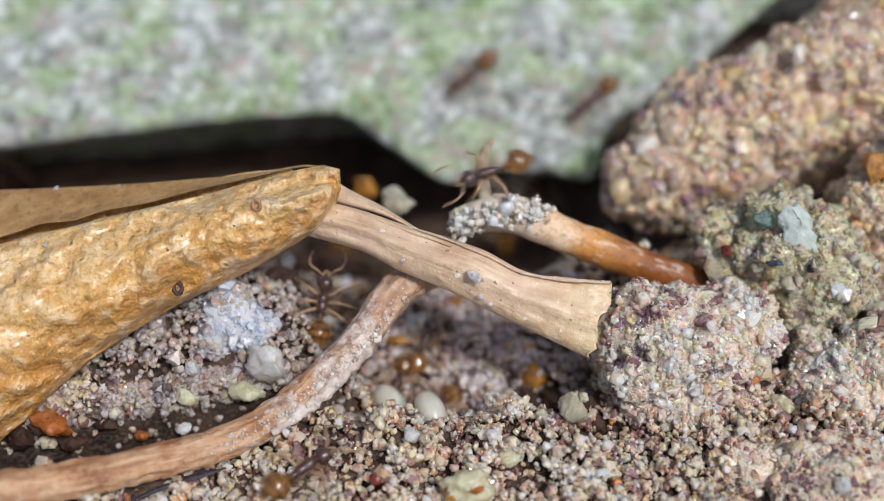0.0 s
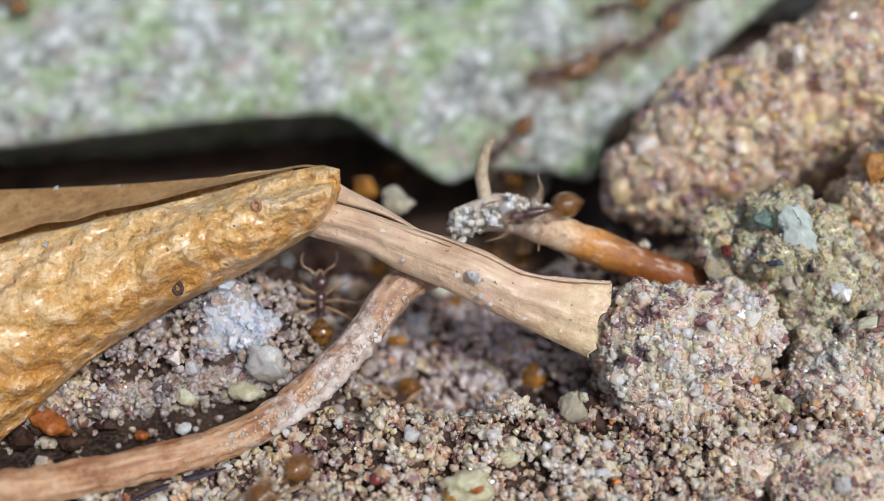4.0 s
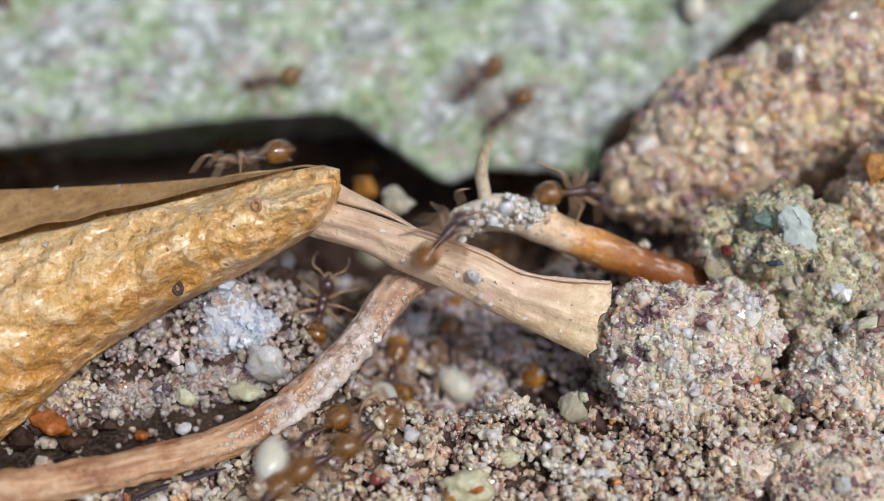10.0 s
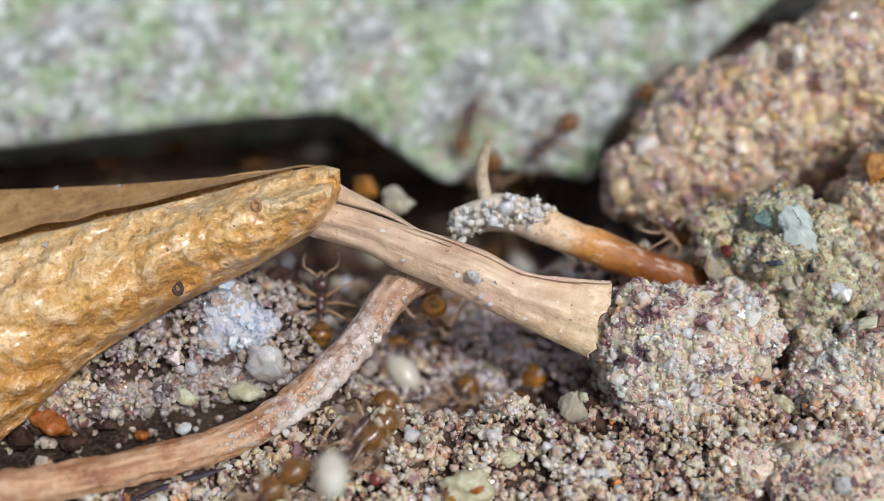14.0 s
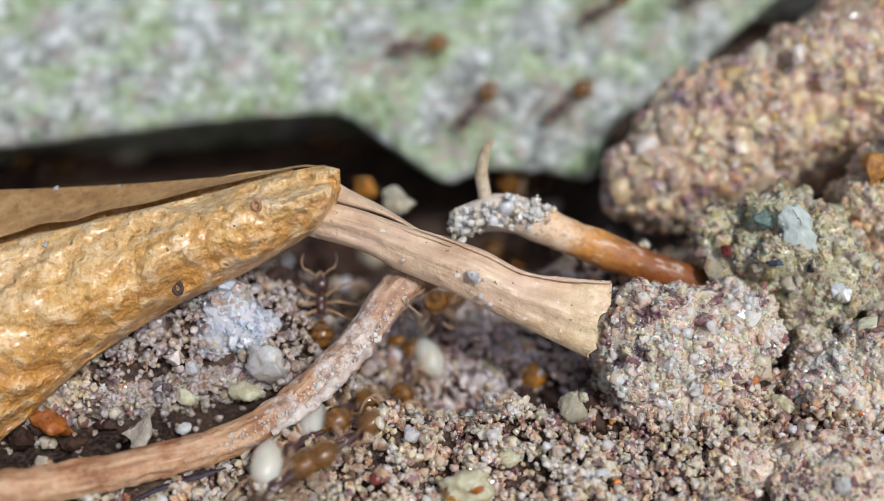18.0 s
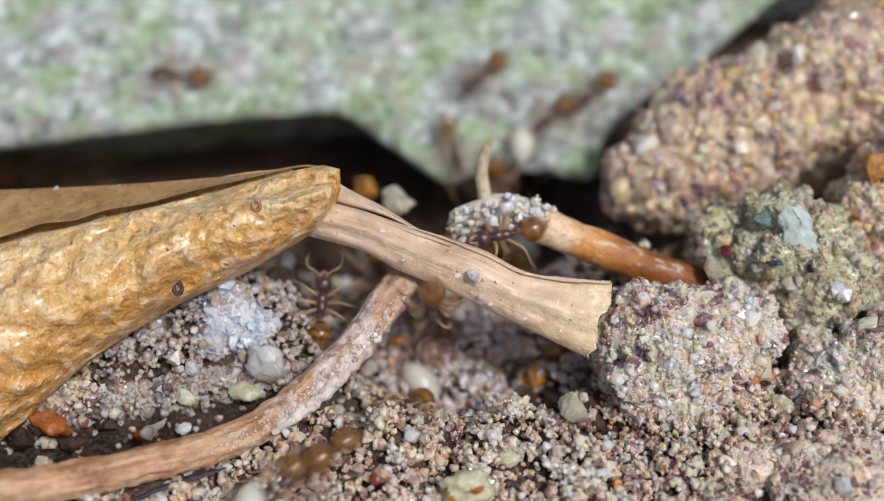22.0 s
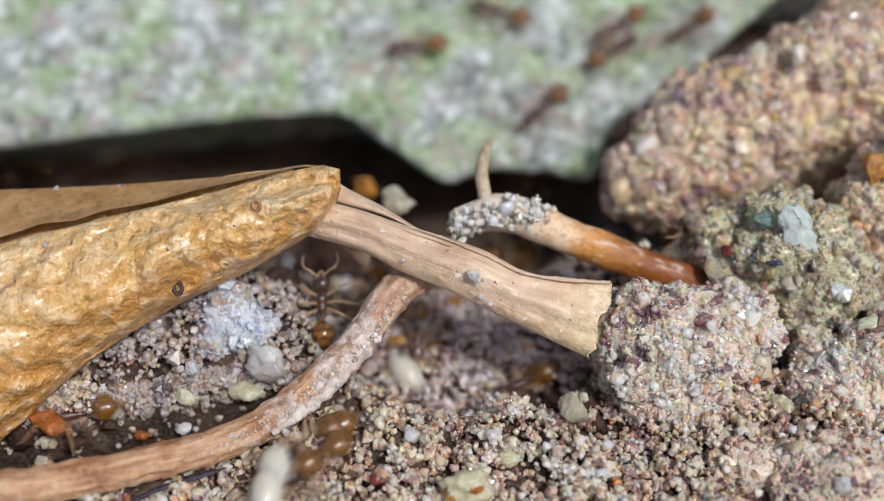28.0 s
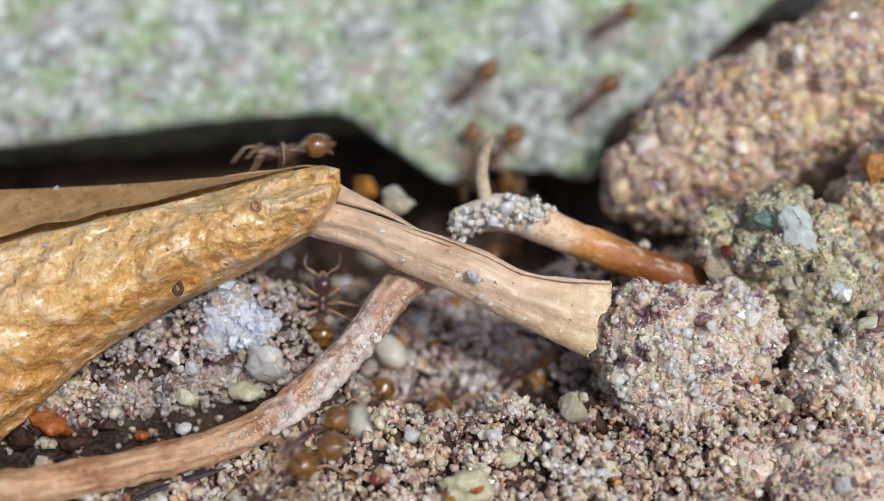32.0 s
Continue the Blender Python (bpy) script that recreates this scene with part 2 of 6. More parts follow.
    def bump(self, fac, depth_mm, strength=1.0):
        n = self.t.nodes.new("ShaderNodeBump")
        n.inputs["Distance"].default_value, n.inputs["Strength"].default_value = depth_mm * MM, strength
        self.put(n.inputs["Height"], fac)
        if self.b.inputs["Normal"].is_linked:
            self.t.links.new(self.b.inputs["Normal"].links[0].from_socket, n.inputs["Normal"])
        self.t.links.new(n.outputs["Normal"], self.b.inputs["Normal"])
        return self

    def lets_through(self, share, colour):
        """Part of the light goes on through the grain and leaves it spread."""
        glow, both = self.t.nodes.new("ShaderNodeBsdfTranslucent"), self.t.nodes.new("ShaderNodeMixShader")
        self.put(glow.inputs["Color"], colour)
        both.inputs["Fac"].default_value = share
        self.t.links.new(self.b.outputs[0], both.inputs[1])
        self.t.links.new(glow.outputs[0], both.inputs[2])
        self.t.links.new(both.outputs[0], self.t.nodes["Material Output"].inputs["Surface"])

    def set(self, **values):
        for key, value in values.items():
            if key == "Subsurface_Radius":
                self.b.inputs["Subsurface Radius"].default_value = value
                continue
            self.put(self.b.inputs[key.replace("_", " ")], (*value, 1) if isinstance(value, tuple) and len(value) == 3 else value)
        return self


def warm(colour, lift):
    grey = sum(colour) / 3
    return tuple(min(0.96, max(0.01, (grey + 1.2 * (x - grey)) * lift * w)) for x, w in zip(colour, (1.03, 0.955, 0.995)))


def sand_material(name, stops, tones, stain, through_light=0.9, clear=0.1, stained=0.56, together=0.62, cells=2.1, gloss=(0.03, 0.3), lift=1.0):
    """Glassy grains of many colours, some in clumps of a common tone, with stains of darker earth between."""
    m = Mat(name, 0.25)
    one = m.island()
    c = m.ramp(one, [(at, warm(k, lift)) for at, k in stops], hard=True)
    clump = m.mix(0.35, m.noise(cells * 0.5, 4, 0.65), m.cell(cells * 1.6, 0.2))
    tone = m.ramp(clump, [(0.34 + 0.32 * i / (len(tones) - 1), warm(t, lift)) for i, t in enumerate(tones)])
    c = m.mix(m.ramp(m.fresh(one, 53.0), [(0.0, (0.88,) * 3), (together, (0.45,) * 3), (0.93, (0.0,) * 3)], hard=True), c, tone)
    c = m.mix(m.ramp(m.noise(0.95, 6, 0.7), [(stained, (0, 0, 0)), (stained + 0.05, (0.85, 0.85, 0.85))]), c, stain)
    c = m.mix(m.ramp(m.noise(8.0, 3), [(0.66, (0, 0, 0)), (0.72, (0.35, 0.35, 0.35))]), c, tuple(x * 1.5 for x in stain))
    m.set(Base_Color=c, Roughness=m.ramp(m.fresh(one, 71.0), [(0.3, (gloss[0],) * 3), (0.8, (gloss[1],) * 3)]), Specular_IOR_Level=0.8,
          Subsurface_Weight=0.5 * through_light, Subsurface_Scale=0.2 * MM, Subsurface_Radius=(1.0, 0.9, 0.8),
          Transmission_Weight=m.ramp(m.fresh(one, 37.0), [(0.35, (0.0,) * 3), (0.5, (clear,) * 3), (1.0, (clear * 1.1,) * 3)]), IOR=1.45,
          Coat_Weight=0.6, Coat_Roughness=0.1)
    m.bump(m.noise(7.0, 3, 0.6), 0.05, 0.6)
    m.lets_through(0.36 * through_light, c)
    return m.m


SAND = sand_material("sand", [(0.0, (0.78, 0.64, 0.42)), (0.12, (0.9, 0.84, 0.68)), (0.24, (0.6, 0.38, 0.24)), (0.3, (0.94, 0.92, 0.85)), (0.42, (0.8, 0.7, 0.38)),
                              (0.5, (0.66, 0.62, 0.55)), (0.6, (0.9, 0.83, 0.6)), (0.7, (0.95, 0.94, 0.92)), (0.82, (0.24, 0.12, 0.11)), (0.86, (0.74, 0.34, 0.12)),
                              (0.9, (0.9, 0.8, 0.62)), (0.965, (0.24, 0.02, 0.015)), (0.98, (0.82, 0.86, 0.92))],
                     [(0.22, 0.11, 0.11), (0.78, 0.55, 0.36), (0.92, 0.87, 0.74), (0.7, 0.64, 0.36), (0.86, 0.85, 0.8), (0.66, 0.36, 0.17), (0.92, 0.85, 0.64), (0.6, 0.58, 0.55), (0.88, 0.79, 0.44), (0.3, 0.17, 0.17)], (0.13, 0.06, 0.07), stained=0.57, together=0.8, cells=1.35, lift=1.08)
CLOD_SAND = sand_material("clod_sand", [(0.0, (0.92, 0.76, 0.5)), (0.12, (0.94, 0.9, 0.8)), (0.3, (0.84, 0.54, 0.36)), (0.38, (0.95, 0.92, 0.84)), (0.5, (0.93, 0.72, 0.4)),
                                        (0.58, (0.84, 0.75, 0.62)), (0.68, (0.96, 0.94, 0.9)), (0.84, (0.62, 0.4, 0.32)), (0.87, (0.93, 0.72, 0.53)), (0.92, (0.74, 0.3, 0.12)),
                                        (0.95, (0.94, 0.86, 0.62))],
                          [(0.26, 0.13, 0.14), (0.84, 0.6, 0.44), (0.94, 0.9, 0.8), (0.92, 0.76, 0.48), (0.8, 0.7, 0.6), (0.95, 0.92, 0.86), (0.9, 0.66, 0.46), (0.93, 0.85, 0.6), (0.56, 0.34, 0.27), (0.93, 0.86, 0.74)],
                          (0.16, 0.07, 0.1), stained=0.56, together=0.86, cells=1.25, lift=1.21)
SAND_PALE = sand_material("pale_sand", [(0.0, (0.8, 0.7, 0.55)), (0.3, (0.9, 0.82, 0.68)), (0.6, (0.66, 0.53, 0.4)), (0.7, (0.94, 0.9, 0.82)), (0.9, (0.86, 0.7, 0.5))],
                          [(0.9, 0.82, 0.68), (0.94, 0.9, 0.82), (0.8, 0.66, 0.5)], (0.5, 0.36, 0.26), stained=0.66, lift=1.3)
MINERAL = sand_material("mineral", [(0.0, (0.75, 0.8, 0.84)), (0.3, (0.9, 0.92, 0.95)), (0.62, (0.5, 0.6, 0.64)), (0.7, (0.92, 0.93, 0.95)), (0.88, (0.14, 0.3, 0.32)),
                                    (0.93, (0.8, 0.68, 0.56))], [(0.7, 0.78, 0.85), (0.93, 0.94, 0.96), (0.88, 0.9, 0.94), (0.4, 0.52, 0.56), (0.95, 0.95, 0.95)], (0.12, 0.24, 0.28), stained=0.62, lift=1.08)
TAN_SAND = sand_material("tan_sand", [(0.0, (0.74, 0.58, 0.38)), (0.2, (0.9, 0.74, 0.44)), (0.38, (0.6, 0.48, 0.42)), (0.5, (0.92, 0.82, 0.62)), (0.68, (0.88, 0.6, 0.22)),
                                      (0.76, (0.4, 0.29, 0.3)), (0.84, (0.93, 0.9, 0.83)), (0.95, (0.72, 0.34, 0.1))],
                         [(0.36, 0.24, 0.28), (0.74, 0.55, 0.35), (0.9, 0.78, 0.54), (0.6, 0.48, 0.45), (0.92, 0.7, 0.32), (0.68, 0.58, 0.55), (0.92, 0.85, 0.7), (0.78, 0.48, 0.24), (0.46, 0.35, 0.38), (0.9, 0.8, 0.56)],
                         (0.24, 0.15, 0.16), stained=0.62, together=0.75, cells=1.5, lift=1.12)
GREEN_SAND = sand_material("green_sand", [(0.0, (0.74, 0.64, 0.34)), (0.2, (0.86, 0.82, 0.6)), (0.4, (0.56, 0.55, 0.32)), (0.55, (0.9, 0.89, 0.78)), (0.75, (0.78, 0.58, 0.24)),
                                          (0.85, (0.3, 0.2, 0.2)), (0.9, (0.88, 0.86, 0.74))],
                           [(0.3, 0.3, 0.2), (0.74, 0.7, 0.4), (0.86, 0.85, 0.72), (0.58, 0.6, 0.38), (0.88, 0.87, 0.78), (0.78, 0.66, 0.28), (0.46, 0.32, 0.3)], (0.12, 0.14, 0.13), stained=0.59, cells=2.3, lift=0.9)
MOUND_SAND = sand_material("mound_sand", [(0.0, (0.7, 0.65, 0.55)), (0.15, (0.82, 0.78, 0.7)), (0.3, (0.46, 0.38, 0.34)), (0.4, (0.72, 0.66, 0.46)), (0.55, (0.62, 0.6, 0.56)),
                                           (0.7, (0.86, 0.84, 0.8)), (0.85, (0.4, 0.26, 0.18)), (0.91, (0.7, 0.65, 0.4))],
                           [(0.28, 0.22, 0.23), (0.64, 0.59, 0.53), (0.82, 0.79, 0.74), (0.5, 0.46, 0.45), (0.66, 0.66, 0.46), (0.82, 0.8, 0.76), (0.56, 0.42, 0.3)], (0.15, 0.11, 0.11), stained=0.56)
CLUMP_SAND = sand_material("clump_sand", [(0.0, (0.86, 0.82, 0.62)), (0.3, (0.93, 0.91, 0.84)), (0.6, (0.78, 0.74, 0.5)), (0.8, (0.95, 0.94, 0.92)), (0.95, (0.8, 0.6, 0.4))],
                           [(0.82, 0.62, 0.48), (0.9, 0.86, 0.68), (0.72, 0.7, 0.46), (0.94, 0.93, 0.9), (0.86, 0.8, 0.52), (0.76, 0.77, 0.66), (0.93, 0.9, 0.82), (0.84, 0.68, 0.5)], (0.3, 0.17, 0.15), stained=0.62, together=0.9, cells=1.3, lift=1.05)
PIT_SAND = sand_material("pit_sand", [(0.0, (0.74, 0.7, 0.62)), (0.2, (0.88, 0.86, 0.8)), (0.4, (0.55, 0.48, 0.44)), (0.5, (0.82, 0.74, 0.58)), (0.64, (0.9, 0.9, 0.88)),
                                       (0.8, (0.4, 0.26, 0.24)), (0.86, (0.76, 0.4, 0.16)), (0.9, (0.84, 0.8, 0.72))],
                         [(0.3, 0.2, 0.2), (0.72, 0.68, 0.62), (0.9, 0.88, 0.84), (0.6, 0.55, 0.54), (0.86, 0.82, 0.7), (0.7, 0.55, 0.42), (0.88, 0.88, 0.88)], (0.16, 0.1, 0.09), stained=0.58, lift=1.05)
SILT = sand_material("silt", [(0.0, (0.48, 0.3, 0.2)), (0.2, (0.22, 0.1, 0.09)), (0.28, (0.68, 0.5, 0.34)), (0.5, (0.36, 0.2, 0.15)), (0.6, (0.84, 0.74, 0.54)),
                              (0.8, (0.18, 0.09, 0.1)), (0.86, (0.5, 0.2, 0.08)), (0.92, (0.82, 0.76, 0.68))],
                     [(0.16, 0.08, 0.09), (0.58, 0.42, 0.3), (0.76, 0.66, 0.5), (0.3, 0.19, 0.17), (0.7, 0.54, 0.36), (0.2, 0.12, 0.13)], (0.1, 0.05, 0.06), through_light=0.6, stained=0.55, lift=0.8)


def earth_material():
    m = Mat("earth", 0.9)
    c = m.ramp(m.noise(0.7, 6), [(0.36, (0.018, 0.009, 0.006)), (0.5, (0.045, 0.024, 0.015)), (0.66, (0.11, 0.07, 0.046))])
    m.set(Base_Color=m.mix(m.ramp(m.noise(7, 3), [(0.45, (0, 0, 0)), (0.7, (1, 1, 1))]), c, (0.15, 0.1, 0.07)))
    return m.bump(m.noise(5, 5), 0.12).m


EARTH = earth_material()


def core_material(name, tint):
    m = Mat(name, 0.45)
    tinted = [tuple(x * w for x, w in zip(k, tint)) for k in ((0.4, 0.27, 0.24), (0.66, 0.53, 0.44), (0.82, 0.72, 0.6), (0.92, 0.87, 0.8))]
    c = m.ramp(m.noise(3.5, 6, 0.75), list(zip((0.36, 0.45, 0.54, 0.66), tinted)))
    m.set(Base_Color=m.mix(m.ramp(m.noise(0.95, 6, 0.7), [(0.57, (0,) * 3), (0.62, (0.85,) * 3)]), c, (0.2, 0.11, 0.12)), Subsurface_Weight=0.6, Subsurface_Scale=0.15 * MM, Coat_Weight=0.4, Coat_Roughness=0.1)
    m.bump(m.noise(7, 4, 0.7), 0.12)
    return m.bump(m.noise(16, 3), 0.05).m


CORE = core_material("crumb_core", (1.02, 0.98, 0.9))
CORE_GREEN = core_material("green_crumb_core", (0.88, 0.94, 0.72))
CORE_TAN = core_material("tan_crumb_core", (0.98, 0.9, 0.74))


def stone_material():
    m = Mat("stone_face", 0.8)
    c = m.ramp(m.noise(1.1, 9, 0.78), [(0.37, (0.1, 0.095, 0.09)), (0.44, (0.25, 0.265, 0.24)), (0.51, (0.4, 0.43, 0.39)), (0.6, (0.72, 0.76, 0.73))])
    algae = m.ramp(m.noise(0.42, 7, 0.75), [(0.46, (0, 0, 0)), (0.56, (0.7, 0.7, 0.7))])
    c = m.mix(algae, c, m.ramp(m.noise(1.3, 8, 0.78), [(0.38, (0.1, 0.17, 0.04)), (0.48, (0.28, 0.4, 0.15)), (0.6, (0.6, 0.73, 0.44))]))
    c = m.mix(m.ramp(m.noise(0.8, 6, 0.75), [(0.55, (0, 0, 0)), (0.61, (0.75, 0.75, 0.75))]), c, (0.44, 0.34, 0.3))
    c = m.mix(m.ramp(m.noise(1.05, 4, 0.7), [(0.64, (0, 0, 0)), (0.68, (0.6, 0.6, 0.6))]), c, (0.5, 0.3, 0.14))
    c = m.mix(m.ramp(m.noise(1.5, 4, 0.6), [(0.58, (0, 0, 0)), (0.65, (0.7, 0.7, 0.7))]), c, (0.84, 0.88, 0.86))
    c = m.mix(m.ramp(m.noise(1.4, 5, 0.7), [(0.32, (0.8, 0.8, 0.8)), (0.39, (0, 0, 0))]), c, (0.07, 0.08, 0.065))
    m.set(Base_Color=c)
    m.bump(m.noise(1.6, 7, 0.7), 0.25, 0.8)
    return m.m


STONE = stone_material()


def root_material():
    m = Mat("root_skin", 0.45)
    axis = m.t.nodes.new("ShaderNodeSeparateXYZ")
    m.put(axis.inputs[0], m.place)
    along = m.t.nodes.new("ShaderNodeMapRange")
    m.put(along.inputs["Value"], axis.outputs["X"])
    along.inputs["From Min"].default_value, along.inputs["From Max"].default_value = -3 * MM, 4.5 * MM
    wander = m.t.nodes.new("ShaderNodeMath")
    wander.operation = "MULTIPLY_ADD"
    m.put(wander.inputs[0], m.noise(0.9, 5, 0.7))
    wander.inputs[1].default_value = 0.5
    m.put(wander.inputs[2], along.outputs["Result"])
    c = m.ramp(wander.outputs[0], [(0.35, (0.8, 0.68, 0.54)), (0.62, (0.74, 0.5, 0.28)), (0.76, (0.6, 0.27, 0.06)), (1.0, (0.26, 0.08, 0.015))])
    c = m.mix(m.ramp(m.streak(0.9, 4, 5, 0.7), [(0.54, (0,) * 3), (0.62, (0.5,) * 3)]), c, (0.82, 0.72, 0.6))
    c = m.mix(m.ramp(m.noise(4, 5, 0.7), [(0.5, (0, 0, 0)), (0.72, (0.7, 0.7, 0.7))]), c, (0.2, 0.09, 0.04))
    m.set(Base_Color=c)
    m.bump(m.noise(3.5, 5, 0.6), 0.1, 0.8)
    return m.m


def leaf_material():
    m = Mat("dry_leaf", 0.42)
    edge = m.t.nodes.new("ShaderNodeAttribute")
    edge.attribute_name = "across"
    wander = m.t.nodes.new("ShaderNodeMath")
    wander.operation = "MULTIPLY_ADD"
    m.put(wander.inputs[0], m.noise(0.55, 5, 0.7))
    wander.inputs[1].default_value = 0.7
    m.put(wander.inputs[2], edge.outputs["Fac"])
    c = m.ramp(m.noise(0.55, 6, 0.7), [(0.34, (0.6, 0.3, 0.07)), (0.46, (0.76, 0.46, 0.14)), (0.55, (0.83, 0.55, 0.23)), (0.68, (0.9, 0.68, 0.4))])
    c = m.mix(m.ramp(m.streak(0.3, 14, 4, 0.65), [(0.36, (0.32,) * 3), (0.5, (0,) * 3)]), c, (0.5, 0.24, 0.05))
    c = m.mix(m.ramp(wander.outputs[0], [(0.42, (0.5,) * 3), (0.7, (0,) * 3)]), c, (0.7, 0.49, 0.22))
    # brown stained lower margin, with the shade of its downward curl painted in
    c = m.mix(m.ramp(wander.outputs[0], [(0.95, (0, 0, 0)), (1.2, (0.7, 0.7, 0.7))]), c, m.ramp(m.noise(2.0, 5, 0.7), [(0.35, (0.3, 0.1, 0.018)), (0.6, (0.66, 0.32, 0.05))]))
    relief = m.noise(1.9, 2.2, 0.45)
    # shade painted into the creases, pale gloss onto the ridges, after the bump height
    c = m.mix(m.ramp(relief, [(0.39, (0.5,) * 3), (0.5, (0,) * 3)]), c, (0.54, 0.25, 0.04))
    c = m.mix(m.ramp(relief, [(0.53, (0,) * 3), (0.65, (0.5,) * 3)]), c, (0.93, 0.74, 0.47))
    c = m.mix(m.ramp(m.noise(6.5, 5, 0.75), [(0.52, (0, 0, 0)), (0.61, (0.65, 0.65, 0.65))]), c, (0.42, 0.18, 0.03))
    c = m.mix(m.ramp(m.noise(9.5, 3, 0.7), [(0.36, (0.32, 0.32, 0.32)), (0.45, (0, 0, 0))]), c, (0.95, 0.82, 0.6))
    c = m.mix(m.ramp(m.noise(3.4, 2), [(0.72, (0, 0, 0)), (0.75, (0.9, 0.9, 0.9))]), c, (0.06, 0.03, 0.015))
    m.set(Base_Color=c, Specular_IOR_Level=0.4, Roughness=m.ramp(m.noise(1.1, 5, 0.7), [(0.4, (0.24,) * 3), (0.62, (0.5,) * 3)]),
          Coat_Weight=m.ramp(m.noise(0.6, 5, 0.7), [(0.4, (0.05,) * 3), (0.54, (1.0,) * 3)]), Coat_Roughness=0.28)
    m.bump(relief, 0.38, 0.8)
    m.bump(m.noise(4.5, 3, 0.6), 0.1, 0.85)
    m.bump(m.streak(0.4, 22, 3), 0.04, 0.6)
    m.bump(m.noise(12, 3, 0.65), 0.06, 1.0)
    return m.m


LEAF = leaf_material()


def fibre_material(name, dark, mid, pale, roughness=0.7):
    m = Mat(name, roughness)
    c = m.ramp(m.noise(1.3, 6, 0.65), [(0.28, dark), (0.5, mid), (0.72, pale)])
    c = m.mix(m.ramp(m.noise(4, 5, 0.7), [(0.52, (0, 0, 0)), (0.72, (0.8, 0.8, 0.8))]), c, tuple(x * 0.6 for x in dark))
    m.set(Base_Color=c)
    m.bump(m.noise(3.5, 5, 0.6), 0.12, 0.8)
    return m.m


FOLD = fibre_material("leaf_fold", (0.24, 0.12, 0.04), (0.38, 0.22, 0.08), (0.48, 0.31, 0.14), roughness=0.5)


def stalk_material():
    m = Mat("dry_stalk", 0.5)
    c = m.ramp(m.noise(0.7, 6, 0.65), [(0.32, (0.46, 0.29, 0.18)), (0.47, (0.6, 0.42, 0.27)), (0.62, (0.69, 0.52, 0.35))])
    c = m.mix(m.ramp(m.streak(0.3, 4, 5, 0.6), [(0.38, (0.25,) * 3), (0.5, (0,) * 3)]), c, (0.5, 0.31, 0.18))
    c = m.mix(m.ramp(m.streak(0.22, 9, 4), [(0.52, (0,) * 3), (0.66, (0.6,) * 3)]), c, (0.82, 0.64, 0.42))
    c = m.mix(m.ramp(m.noise(0.5, 3), [(0.52, (0,) * 3), (0.64, (0.45,) * 3)]), c, (0.7, 0.47, 0.38))
    far = m.t.nodes.new("ShaderNodeAttribute")
    far.attribute_name = "along"
    c = m.mix(m.ramp(m.shifted(far.outputs["Fac"], 0.1), [(0.62, (0,) * 3), (0.9, (0.7,) * 3)]), c, m.ramp(m.noise(1.4, 5, 0.7), [(0.38, (0.6, 0.42, 0.22)), (0.6, (0.8, 0.64, 0.38))]))
    c = m.mix(m.ramp(m.noise(4.2, 2), [(0.68, (0,) * 3), (0.72, (0.85,) * 3)]), c, (0.2, 0.13, 0.11))
    c = m.mix(m.ramp(m.noise(2.6, 4), [(0.66, (0,) * 3), (0.7, (0.7,) * 3)]), c, (0.85, 0.82, 0.78))
    m.set(Base_Color=c, Specular_IOR_Level=0.55, Roughness=m.ramp(m.noise(3), [(0.35, (0.28,) * 3), (0.65, (0.6,) * 3)]))
    m.bump(m.noise(1.6, 4, 0.55), 0.16, 0.7)
    m.bump(m.streak(0.4, 12, 4, 0.5), 0.05, 0.6)
    m.bump(m.noise(9, 4, 0.6), 0.035, 0.7)
    return m.m


STRIP = stalk_material()


def bark_material():
    m = Mat("twig_bark", 0.42)
    c = m.ramp(m.noise(1.2, 6, 0.7), [(0.34, (0.3, 0.12, 0.045)), (0.46, (0.5, 0.27, 0.13)), (0.64, (0.62, 0.41, 0.25))])
    c = m.mix(m.ramp(m.streak(0.6, 5, 5, 0.65), [(0.4, (0.65,) * 3), (0.52, (0,) * 3)]), c, (0.24, 0.085, 0.03))
    c = m.mix(m.ramp(m.streak(0.4, 7, 5, 0.7), [(0.53, (0,) * 3), (0.64, (0.7,) * 3)]), c, (0.72, 0.5, 0.3))
    axis = m.t.nodes.new("ShaderNodeSeparateXYZ")
    m.put(axis.inputs[0], m.place)
    along = m.t.nodes.new("ShaderNodeMapRange")
    m.put(along.inputs["Value"], axis.outputs["X"])
    along.inputs["From Min"].default_value, along.inputs["From Max"].default_value = -1.5 * MM, 5.5 * MM
    wander = m.t.nodes.new("ShaderNodeMath")
    wander.operation = "MULTIPLY_ADD"
    m.put(wander.inputs[0], m.noise(0.8, 6, 0.75))
    wander.inputs[1].default_value = 2.2
    m.put(wander.inputs[2], along.outputs["Result"])
    crust_at = m.ramp(m.shifted(wander.outputs[0], 0.5), [(0.7, (0,) * 3), (0.78, (0.75,) * 3), (0.92, (0.7,) * 3), (0.98, (0.15,) * 3)])
    c = m.mix(crust_at, c, m.ramp(m.noise(3.0, 6, 0.75), [(0.38, (0.22, 0.13, 0.1)), (0.48, (0.52, 0.42, 0.36)), (0.6, (0.82, 0.77, 0.72))]))
    c = m.mix(m.ramp(m.noise(2.2, 5, 0.75), [(0.63, (0,) * 3), (0.69, (0.8,) * 3)]), c, (0.14, 0.06, 0.03))
    m.set(Base_Color=c)
    m.bump(m.noise(1.8, 6, 0.65), 0.14, 0.8)
    m.bump(m.streak(0.6, 7, 5, 0.6), 0.12, 0.8)
    m.bump(m.noise(9, 4, 0.6), 0.06, 0.8)
    return m.m


